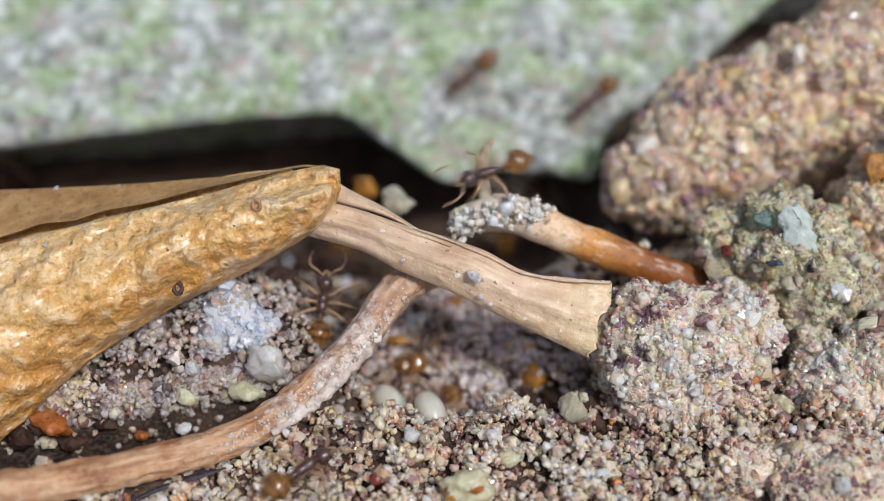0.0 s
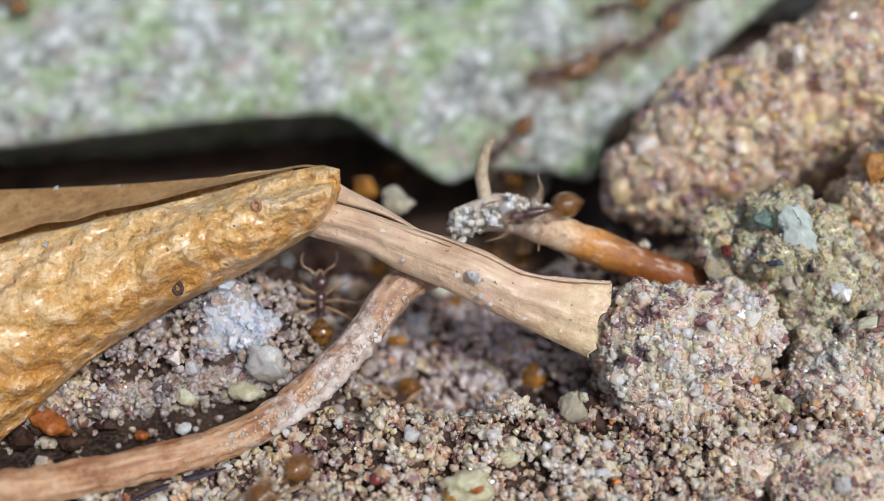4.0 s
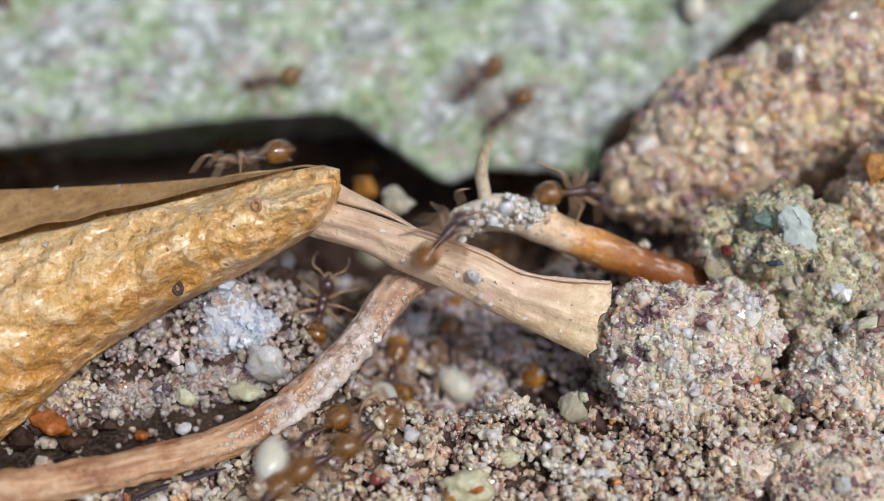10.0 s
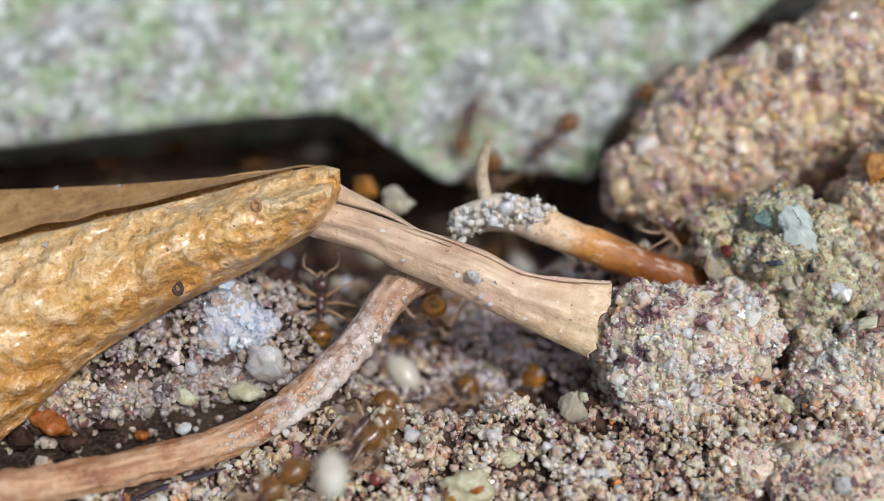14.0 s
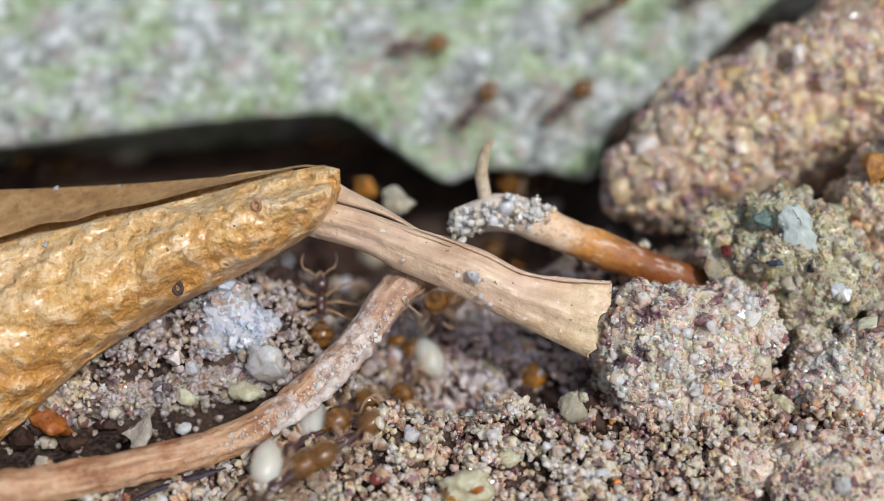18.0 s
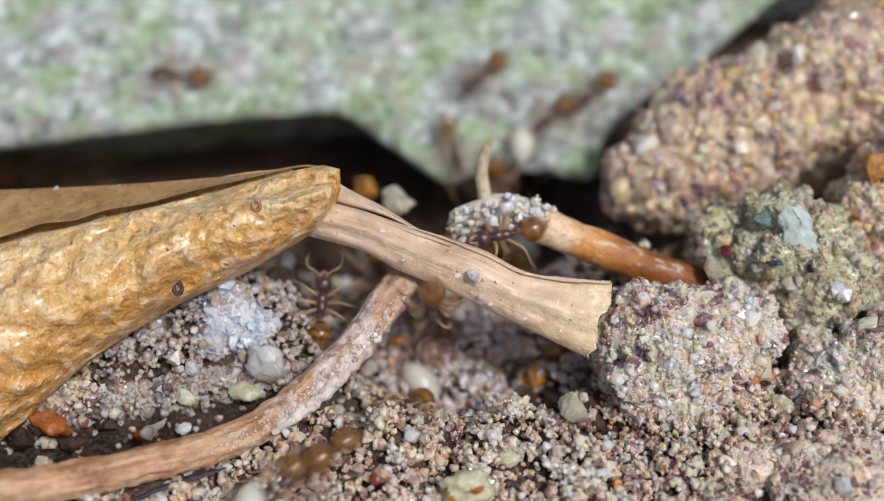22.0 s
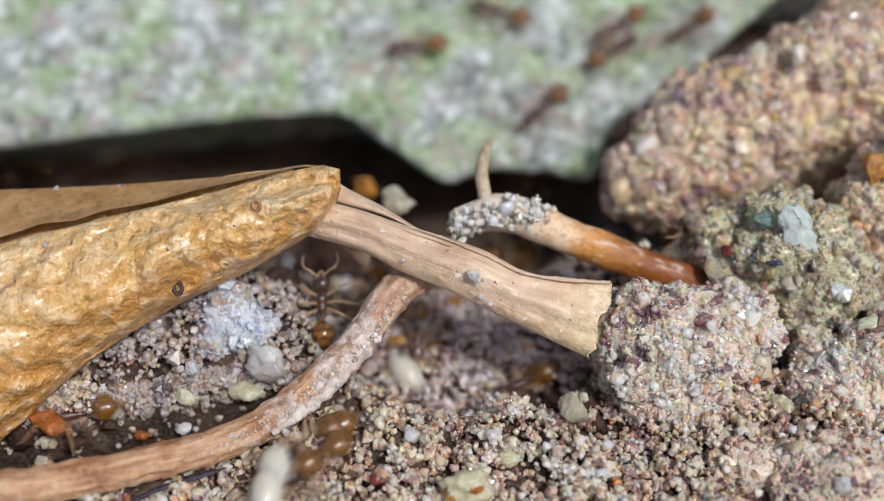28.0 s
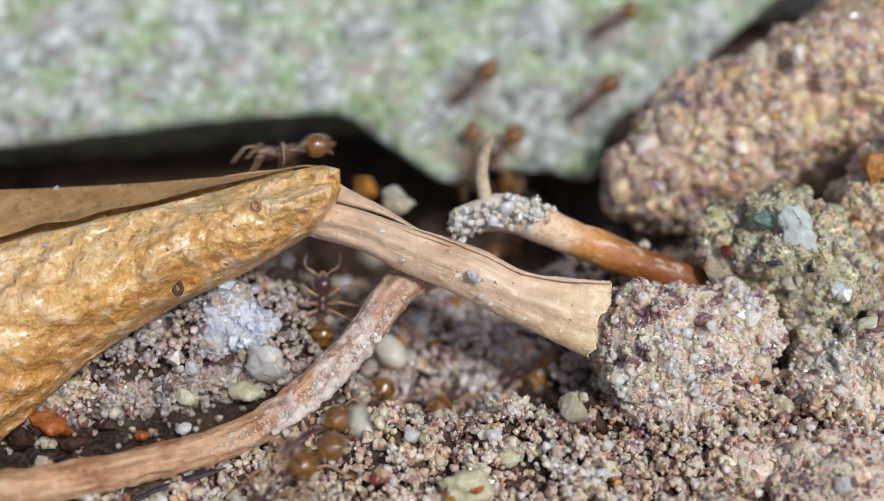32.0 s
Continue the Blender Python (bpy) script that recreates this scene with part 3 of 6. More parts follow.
BARK = bark_material()
PEEL = fibre_material("peeling_bark", (0.36, 0.25, 0.19), (0.6, 0.51, 0.43), (0.82, 0.77, 0.71))
ROOT = root_material()
HAIR = fibre_material("root_hair", (0.3, 0.22, 0.13), (0.5, 0.4, 0.26), (0.58, 0.5, 0.36))


def plain(name, colour, roughness=0.35, spread=0.25, clear=0.0, per_mm=4.0, depth_of_light=0.0):
    m = Mat(name, roughness)
    if depth_of_light:
        m.set(Subsurface_Weight=0.85, Subsurface_Scale=depth_of_light * MM, Subsurface_Radius=(1.0, 0.85, 0.65))
    dark = tuple(x * (1 - spread) for x in colour)
    colour_of = m.mix(m.ramp(m.noise(per_mm, 5, 0.7), [(0.36, (0,) * 3), (0.64, (1,) * 3)]), dark, tuple(min(1, x * (1 + spread)) for x in colour))
    m.set(Base_Color=colour_of, Transmission_Weight=clear)
    m.bump(m.noise(per_mm * 2, 5, 0.7), 0.07 if per_mm > 2 else 0.01, 0.8)
    if depth_of_light:
        m.set(Coat_Weight=0.6, Coat_Roughness=0.08)
        m.lets_through(0.3, colour_of)
    return m.m


QUARTZ = plain("white_quartz", (0.9, 0.87, 0.82), 0.22, 0.12, 0.12, 3.0, 0.5)
MILKY = plain("milky_mineral", (0.66, 0.67, 0.66), 0.4, 0.25, 0.0, 3.0)
YELLOW = plain("yellow_quartz", (0.9, 0.8, 0.54), 0.25, 0.2, 0.03, 3.0, 0.5)
AMBER = plain("amber_grain", (0.6, 0.29, 0.05), 0.25, 0.4, 0.15, 3.0, 0.4)
GREY = plain("grey_quartz", (0.6, 0.55, 0.41), 0.22, 0.2, 0.08, 3.0, 0.5)
INK = plain("blue_black_grain", (0.05, 0.06, 0.09), 0.25, 0.4)
PALE_GREEN = plain("pale_green_chip", (0.52, 0.58, 0.52), 0.45, 0.12)
DEEP_GREEN = plain("dark_green_crystal", (0.12, 0.18, 0.15), 0.25, 0.4)
RED = plain("dark_red_grain", (0.2, 0.025, 0.02), 0.4, 0.4, 0.2)
# brown of the furrow's humus, and of lumps that stand in for shade
HUMUS_SHADE = plain("humus", (0.05, 0.022, 0.012), 0.7, 0.5, 0.0, 3.0)
RUST = plain("rust_grain", (0.5, 0.17, 0.03), 0.35, 0.4, 0.1, 3.0, 0.3)
SCAR_PALE = plain("faded_scar", (0.4, 0.2, 0.1), 0.4, 0.3)
SCAR = plain("dark_scar", (0.06, 0.03, 0.025), 0.5, 0.4)
HUSK = plain("husk_skin", (0.66, 0.6, 0.5), 0.3, 0.25, 0.3)
FIBRE = plain("dark_fibre", (0.04, 0.03, 0.045), 0.4, 0.4)

# ---------------------------------------------------------------- the ground
def ground_height(x, y):
    """Height of the sand (mm) at x, y (mm): a mound with a pit, and a hollow under the stone."""
    near = np.exp(-(np.maximum(np.abs(x) - 22, 0) / 15) ** 2) * np.exp(-(np.maximum(np.abs(y) - 18, 0) / 15) ** 2)
    h = 0.3 * rough(np.stack([x, y, 0 * x], -1).reshape(-1, 3), 3.5, 3).reshape(np.shape(x))
    pit = np.exp(-(((x - 1.0) / 5.1) ** 2 + ((y + 2.6) / 3.9) ** 2) ** 2.5)
    hollow = step(-0.5, 4.5, y + 0.05 * x) * (9.0 - 4.6 * step(2.5, 8, x))
    furrow = np.exp(-((y + 7.6 - 0.16 * (x + 10)) / 0.95) ** 4) * step(-4.6, -7.2, x) * step(-22, -16, x)
    cleft = 1.8 * step(7, 8.5, x) * step(-5.6, -4.2, y)
    moat = 1.3 * np.exp(-(((x - 5.0) / 1.3) ** 2 + ((y + 7.2) / 0.9) ** 2)) + 1.0 * np.exp(-(((x + 3.0) / 1.6) ** 2 + ((y + 6.2) / 0.8) ** 2))
    rise = 0.8 * np.exp(-(((x + 7.5) / 2.6) ** 2 + ((y + 3.6) / 2.2) ** 2))
    trench = 2.0 * np.exp(-(((x - 4.0) / 1.7) ** 2 + ((y + 5.5) / 0.75) ** 2)) - 0.35 * np.exp(-(((x - 2.0) / 4.0) ** 2 + ((y + 7.0) / 0.7) ** 2))
    trench = trench + 6.5 * np.exp(-(((x + 4.0) / 2.3) ** 2 + ((y - 0.35) / 1.65) ** 2) ** 2)
    return h - near * (trench + 3.0 * pit * (1 - 0.8 * step(0, 4, y)) + hollow + 7.0 * furrow + cleft + moat - rise)


def spaced(reach_mm, fine, n):
    """Even steps near the middle that grow out to 40 m."""
    inner = np.arange(0, reach_mm, fine)
    outer = reach_mm * (40000 / reach_mm) ** (np.linspace(0, 1, n))
    s = np.concatenate([inner, outer])
    return np.concatenate([-s[:0:-1], s])


gx, gy = spaced(20, 0.25, 26), spaced(16, 0.25, 26)
GX, GY = np.meshgrid(gx, gy, indexing="ij")
ground = solid("ground", (np.stack([GX, GY, ground_height(GX, GY)], -1).reshape(-1, 3), [f[::-1] for f in grid_faces(len(gx), len(gy))]), EARTH,
               (0, 0, 0), "dark brown sandy earth with a sunken nest hole", "ground", kind="structure")

rng = np.random.default_rng(11)
spots = np.stack(np.meshgrid(np.arange(-16.5, 16.5, 0.21), np.arange(-11.5, 5, 0.21), indexing="ij"), -1).reshape(-1, 2)
spots = spots + rng.uniform(-0.15, 0.15, spots.shape)
more = np.stack([rng.uniform(-16, 16, 2600), rng.uniform(-11.5, 3, 2600)], 1)
spots = np.vstack([spots, more])
sizes = np.clip(np.exp(rng.normal(-2.02, 0.3, len(spots))), 0.07, 0.28)
heap = ground_height(spots[:, 0], spots[:, 1]) + rng.uniform(-0.02, 0.16, len(spots)) + 0.3 * crumbly(np.c_[spots, 0 * spots[:, 0]], 0.75, 28) + 0.55 * np.maximum(-0.4, crumbly(np.c_[spots, 0 * spots[:, 0]], 1.7, 8))
# coarser grains gather in patches
in_pit = step(1.3, 0.8, ((spots[:, 0] - 1.2) / 4.6) ** 2 + ((spots[:, 1] + 2.2) / 2.8) ** 2)
coarse = rng.random(len(spots)) < 0.025 + 0.16 * in_pit + 0.06 * step(0.1, 0.6, rough(np.c_[spots, 0 * spots[:, 0]], 2.4, 17))
sizes = np.where(coarse, np.clip(sizes * 1.8, 0.2, 0.38), sizes)
# the floor of the furrow is bare dark earth with few grains
bare = (np.abs(spots[:, 1] + 7.6 - 0.16 * (spots[:, 0] + 10)) < 0.95) & (spots[:, 0] < -5.0) & (rng.random(len(spots)) < 0.8)
spots, heap, sizes = spots[~bare], heap[~bare], sizes[~bare]
on_mound = (rng.random(len(spots)) < step(1.25, 0.6, ((spots[:, 0] + 7.0) / 5.0) ** 2 + ((spots[:, 1] + 4.0) / 2.9) ** 2))
wall_x = rng.uniform(-15.5, -4.5, 1000)
wall_y = -7.6 + 0.16 * (wall_x + 10) + rng.uniform(1.15, 1.8, 1000)
wall = np.c_[wall_x, wall_y, ground_height(wall_x, wall_y) + rng.uniform(-0.02, 0.1, 1000)]
mound_sand = solid("mound_sand", grains(np.vstack([np.c_[spots, heap][on_mound], wall]), np.concatenate([sizes[on_mound] * 0.97, np.clip(np.exp(rng.normal(-2.0, 0.35, 1000)), 0.07, 0.25)]), 22), MOUND_SAND, (0, 0, 0),
                   "pale greyish white glassy sand heaped beside the leaf", "sand", kind="stuff", smooth=0.55)
spots, heap, sizes = spots[~on_mound], heap[~on_mound], sizes[~on_mound]
deep = (rng.random(len(spots)) < 0.85) & (step(1.2, 0.85, ((spots[:, 0] - 1.2) / 4.6) ** 2 + ((spots[:, 1] + 2.2) / 3.2) ** 2) > 0.5)
pit_sand = solid("pit_sand", grains(np.c_[spots, heap][deep] + rng.normal(size=(deep.sum(), 3)) * [0.16, 0.16, 0.07], sizes[deep] * 1.15, 24), PIT_SAND, (0, 0, 0), "pale coarse sand grains in the nest pit", "sand", kind="stuff", smooth=0.55)
spots, heap, sizes = spots[~deep], heap[~deep], sizes[~deep]
loose_sand = solid("loose_sand", grains(np.c_[spots, heap], sizes, 21), SAND, (0, 0, 0),
                   "loose grey and tan quartz sand grains covering the ground", "sand", kind="stuff", smooth=0.55)

clump_rng = np.random.default_rng(29)
on_top = np.nonzero((spots[:, 1] < -5.2) | (spots[:, 0] > 4.5))[0]
middles = clump_rng.choice(on_top, 360, replace=False)
count = clump_rng.integers(7, 20, 360)
whose = np.repeat(middles, count)
spread = clump_rng.normal(size=(len(whose), 3)) * np.repeat(clump_rng.uniform(0.1, 0.24, 360), count)[:, None] * [1, 1, 0.6]
clump_sand = solid("clump_sand", grains(np.c_[spots[whose], heap[whose] + 0.12] + spread, np.clip(np.exp(clump_rng.normal(-2.2, 0.35, len(whose))), 0.06, 0.24), 30), CLUMP_SAND, (0, 0, 0),
                   "small clumps of pale yellow and white cemented sand", "sand", kind="stuff", smooth=0.55)

dusting = np.stack([rng.uniform(-16.5, 16.5, 10000), rng.uniform(-12, 4, 10000)], 1)
low_heap = ground_height(dusting[:, 0], dusting[:, 1]) + rng.uniform(-0.06, 0.1, 10000) + 0.3 * crumbly(np.c_[dusting, 0 * dusting[:, 0]], 0.75, 28) + 0.55 * np.maximum(-0.4, crumbly(np.c_[dusting, 0 * dusting[:, 0]], 1.7, 8))
fine_sand = solid("fine_sand", grains(np.c_[dusting, low_heap], rng.uniform(0.05, 0.11, 10000), 23, FINE), SILT, (0, 0, 0),
                  "fine sand and silt between the larger grains", "sand", kind="stuff", smooth=False)

# ---------------------------------------------------------------- the stone
def stone_top(y):
    return -1.8 + (y - 8.7) * 0.33


FRONT = [(-33.62, 5.71, -2.79), (-24.81, 7.0, -2.36), (-18.06, 7.8, -2.1), (-13.52, 8.42, -1.89), (-8.92, 8.89, -1.74), (-5.57, 9.21, -1.63), (-4.05, 9.11, -1.66), (-2.16, 7.75, -2.11), (0.02, 6.35, -2.57), (1.74, 6.78, -2.43), (4.02, 6.78, -2.43),
         (6.06, 6.42, -2.55), (6.96, 8.37, -1.91), (8.81, 9.99, -1.37), (11.31, 11.79, -0.78), (13.4, 13.64, -0.17), (15.74, 15.12, 0.32), (22.5, 16.23, 0.68)]
front = spline(FRONT, 330)
arc = np.linspace(-0.15, math.pi + 0.15, 60)
rim = np.vstack([front, np.stack([2 + 70 * np.cos(arc), 42 + 62 * np.sin(arc), stone_top(42 + 62 * np.sin(arc))], 1)])
heart = np.array([-3, 34, stone_top(34.0)])
rings = [(s, 0.0) for s in np.concatenate([[0.05, 0.2, 0.4], np.linspace(0.45, 0.985, 70)])]
rings += [(0.993, -0.06), (1.0, -0.3), (1.0, -0.6), (0.985, -1.0), (0.94, -1.6), (0.86, -4), (0.78, -8), (0.72, -16)]
flesh = np.stack([heart + (rim - heart) * s + [0, 0, dz] for s, dz in rings])
flat = flesh.reshape(-1, 3)
flat = flat + np.array([0, -0.3, 0.95]) * (0.22 * rough(flat, 2.6, 4) + 0.1 * rough(flat, 0.7, 9))[:, None]
stone_faces = grid_faces(len(rings), len(rim), True) + [list(range(len(rim)))[::-1], list(range((len(rings) - 1) * len(rim), len(rings) * len(rim)))]
stone = solid("stone_block", (flat, stone_faces), STONE, (0, 30, -8), "pale grey stone block with green algae and a broken edge", "stone")

# ---------------------------------------------------------------- crumbs of earth
def crumb(name, balls, seed, material, spacing, label, grain=(-2.24, 0.4), low=-9.0, bump=0.35, size=1.6, forms=None, fill=0.035, smooth=0.55):
    base = (np.mean([b[0][0] for b in balls]), np.mean([b[0][1] for b in balls]), min(b[0][2] - b[1][2] for b in balls))
    ob = thing(name, base, label, "soil crumb", "crumbs of earth")
    part("core", lump(balls, seed, 5, bump, size, fill), {GREEN_SAND: CORE_GREEN, TAN_SAND: CORE_TAN}.get(material, CORE), ob)
    p = crust(balls, seed, spacing, low=low, bump=bump + 0.0, size=size)
    g = np.random.default_rng(seed + 1)
    s = np.clip(np.exp(g.normal(grain[0], grain[1], len(p))), 0.06, 0.5)
    s = np.where(g.random(len(p)) < 0.03, s * g.uniform(1.5, 2.2, len(p)), s)
    tagged(part("grain_crust", grains(p, s, seed + 2, forms), material, ob, "sand grains stuck together", smooth=smooth), kind="stuff")
    fine = crust(balls, seed + 7, spacing * 0.95, low=low, bump=bump, size=size, keep_seed=seed, sunk=0.04)
    tagged(part("fine_crust", grains(fine, g.uniform(0.05, 0.1, len(fine)), seed + 3, FINE), material, ob, "fine sand between the grains", smooth=0.55), kind="stuff")
    return ob


crumb("soil_crumb", [((7.92, -4.73, 0.47), (2.4, 1.9, 2.1)), ((9.37, -4.06, 0.64), (1.5, 1.5, 1.7)), ((6.69, -4.5, 0.92), (1.5, 1.4, 1.8)),
                     ((8.48, -6.29, -0.32), (1.9, 1.3, 1.2)), ((6.64, -5.68, 0.33), (1.35, 1.2, 1.2))], 51, CLOD_SAND, 0.19, "pinkish tan crumb of cemented sand grains", bump=0.35, size=1.2)
crumb("soil_crumb", [((13.06, -5.82, -0.05), (1.9, 1.5, 1.4)), ((14.47, -5.2, 0.34), (1.8, 1.6, 1.9)), ((12.31, -4.69, 0.24), (0.8, 0.8, 0.9))], 52, CLOD_SAND, 0.22,
      "tan crumb of sand beside a larger one", bump=0.45, size=1.3)
crumb("soil_crumb", [((11.53, -1.23, 1.58), (2.2, 1.5, 1.7)), ((12.99, -2.37, 0.88), (1.5, 1.3, 1.5)), ((9.7, -0.89, 1.47), (1.1, 1.0, 1.0)),
                     ((11.89, -2.75, 0.44), (0.9, 0.8, 0.8))], 53, GREEN_SAND, 0.22, "greenish crumb of sand with algae and a pale chip", bump=0.5, size=1.2)
crumb("soil_crumb", [((11.79, 5.85, 0.05), (3.6, 2.2, 2.8)), ((8.46, 3.96, -0.6), (2.0, 1.8, 1.8)), ((10.06, 4.75, -0.08), (2.6, 1.95, 2.2)), ((15.19, 7.15, 0.78), (3.4, 2.5, 3.2)),
                     ((17.43, 5.3, 0.23), (2.6, 2.1, 2.6)), ((17.29, 9.09, 1.1), (3.2, 2.4, 2.8))], 54, TAN_SAND, 0.25, "large tan crumb of earth against the stone",
      grain=(-1.72, 0.42), bump=0.42, size=1.4, fill=0.1, smooth=0.85)
crumb("soil_crumb", [((15.31, 0.34, 0.94), (1.8, 1.6, 2.0)), ((16.3, 1.55, 1.96), (1.8, 1.6, 2.0))], 55, TAN_SAND, 0.28, "ochre and tan crumb of sandy earth", bump=0.45, size=1.3)
crumb("soil_crumb", [((12.19, -9.1, -0.06), (2.4, 1.4, 1.2)), ((9.88, -8.63, -0.19), (1.8, 1.0, 0.8))], 56, SAND, 0.27, "low crumb of tan sand on the ground", bump=0.4, size=1.2)

# ---------------------------------------------------------------- the dry leaf
leaf = thing("dry_leaf", (-11.77, -3.58, 0.91), "curled golden brown dry leaf resting on sand", "leaf")
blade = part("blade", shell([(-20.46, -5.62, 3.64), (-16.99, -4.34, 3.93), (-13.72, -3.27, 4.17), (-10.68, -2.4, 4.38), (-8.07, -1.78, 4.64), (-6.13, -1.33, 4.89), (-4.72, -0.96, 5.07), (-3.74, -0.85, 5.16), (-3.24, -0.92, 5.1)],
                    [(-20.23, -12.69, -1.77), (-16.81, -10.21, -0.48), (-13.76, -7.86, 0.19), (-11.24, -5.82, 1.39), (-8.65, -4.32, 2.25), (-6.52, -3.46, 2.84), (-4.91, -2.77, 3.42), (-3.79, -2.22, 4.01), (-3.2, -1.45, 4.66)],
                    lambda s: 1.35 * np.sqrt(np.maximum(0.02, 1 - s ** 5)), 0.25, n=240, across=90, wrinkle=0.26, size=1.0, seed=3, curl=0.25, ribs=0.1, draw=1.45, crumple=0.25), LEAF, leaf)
part("fold", shell([(-22.58, -0.25, 3.19), (-18.46, -0.18, 3.25), (-14.7, -0.12, 3.29), (-10.9, -0.14, 3.54), (-7.46, -0.22, 4.0), (-5.56, -0.31, 4.44), (-4.32, -0.53, 4.91), (-3.49, -0.71, 4.88)],
                   [(-21.35, -4.30, 2.44), (-17.59, -3.16, 3.01), (-14.16, -2.19, 3.30), (-12.89, -1.88, 3.56), (-11.84, -1.72, 3.56), (-10.96, -1.42, 3.68), (-9.51, -1.22, 3.85), (-8.24, -0.96, 4.07), (-7.13, -0.83, 4.31), (-6.23, -0.68, 4.43), (-4.95, -0.53, 4.69), (-3.77, -0.45, 4.82)],
                   lambda s: 0.1 - 0.12 * step(0, 0.5, 1 - s), 0.18, n=160, across=30, wrinkle=0.09, size=0.9, seed=8, draw=3.0), FOLD, leaf, "paler folded back edge")
part("inner_fold", shell([(-22.13, -3.07, 2.06), (-18.23, -2.04, 2.54), (-14.63, -1.20, 2.85), (-11.33, -0.42, 3.25), (-8.47, -0.20, 3.69), (-6.36, -0.20, 4.21), (-4.8, -0.54, 4.72)],
                         [(-21.58, -5.62, 1.23), (-17.82, -4.28, 1.83), (-14.34, -3.06, 2.34), (-11.1, -2.23, 2.77), (-8.35, -1.60, 3.30), (-6.29, -1.31, 3.81), (-4.78, -1.16, 4.45)],
                         lambda s: -0.2 + 0 * s, 0.1, n=60, across=10, wrinkle=0.04, size=0.9, seed=9), LEAF, leaf, "brown inner side of the leaf")
def on_blade(p, lift=0.02):
    """The place on the leaf's blade that lies in front of p."""
    ahead = np.array([0, -0.643, 0.766])
    v = np.array([q.co for q in blade.data.vertices]) / MM + BASE[leaf.name]
    off = v - p
    side = np.linalg.norm(off - np.outer(off @ ahead, ahead), axis=1)
    near = side < side.min() + 0.12
    return v[near][np.argmax(v[near] @ ahead)] + ahead * lift


for spot_at, spot_size, spot_skin, words in (((-8.11, -4.84, 3.84), 0.15, SCAR, "dark round scar"), ((-5.73, -2.62, 5.12), 0.13, SCAR_PALE, "faded brown round scar")):
    turn = np.linspace(0, 2 * math.pi, 9)[:-1]
    middle = on_blade(np.array(spot_at))
    ring_points = [middle + spot_size * (math.cos(k) * np.array([0.8, 0.25, 0.2]) + math.sin(k) * np.array([-0.35, 0.85, 0.72])) for k in turn]
    part("scar_ring", tube(ring_points + ring_points[:2], [0.06, 0.08, 0.05, 0.06, 0.08, 0.06, 0.05, 0.07, 0.06, 0.08], 8, 40, 0.02, 0.15, 3), spot_skin, leaf, words)
part("scar_core", grains(np.array([on_blade(np.array((-8.11, -4.84, 3.84)))]), np.array([0.07]), 6), QUARTZ, leaf, "white middle of a scar")
part("clinging_grain", grains(np.array([(-12.8, -0.19, 3.37)]), np.array([0.15]), 3), QUARTZ, leaf, "tiny pale grain")
part("clinging_grain", grains(np.array([on_blade(np.array((-12.15, -3.22, 4.35)))]), np.array([0.13]), 4), QUARTZ, leaf, "tiny pale grain")
part("clinging_grain", grains(np.array([(-10.65, -0.21, 3.61)]), np.array([0.08]), 5), QUARTZ, leaf, "tiny pale grain")

# ---------------------------------------------------------------- stalk, twig and root
stalk = thing("dry_stalk", (0.67, -2.3, 1.99), "flattened pale brown dry leaf stalk, split at its end", "stalk")
part("stalk_body", shell([(-4.06, -1.3, 4.13), (-2.59, -1.71, 4.05), (-0.88, -2.29, 3.82), (1.18, -2.9, 3.57), (2.6, -3.45, 3.11), (4.03, -3.64, 2.95), (5.38, -3.72, 2.88)],
                         [(-4.53, -2.04, 3.25), (-2.59, -2.71, 3.21), (-1.42, -3.3, 2.98), (0.29, -3.97, 2.68), (1.89, -4.57, 2.17), (3.32, -5.09, 1.74), (4.8, -5.52, 1.11)],
                         lambda s: 0.5 + 0.1 * s, 0.2, n=200, across=60, wrinkle=0.07, size=0.8, seed=13, ribs=0.06, fray=0.35, draw=1.6), STRIP, stalk)
part("rib", tube([(-0.87, -2.43, 4.00), (0.28, -2.86, 3.90), (1.34, -3.25, 3.70), (2.58, -3.70, 3.32), (3.99, -3.87, 3.18), (5.31, -3.87, 3.05)], [0.03, 0.07, 0.08, 0.06, 0.08, 0.07], 10, 90, 0.035, 0.3, 15, flat=0.6), STRIP, stalk, "rolled upper rib")
part("rib", tube([(-3.5, -1.45, 4.03), (-2.4, -1.97, 4.12), (-0.87, -2.60, 3.98), (0.28, -3.06, 3.86)], [0.03, 0.06, 0.07, 0.03], 8, 60, 0.03, 0.4, 16, flat=0.6), STRIP, stalk, "raised vein")
part("stalk_fold", shell([(-3.93, -0.16, 4.31), (-3.18, -0.72, 4.1), (-1.89, -1.36, 3.82), (-0.7, -2.14, 3.56)], [(-4.08, -1.13, 4.01), (-3.16, -1.37, 3.94), (-1.88, -1.78, 3.86), (-0.76, -2.26, 3.59)],
                         lambda s: 0.2 + 0 * s, 0.15, n=50, across=14, wrinkle=0.03, size=0.6, seed=14), STRIP, stalk)

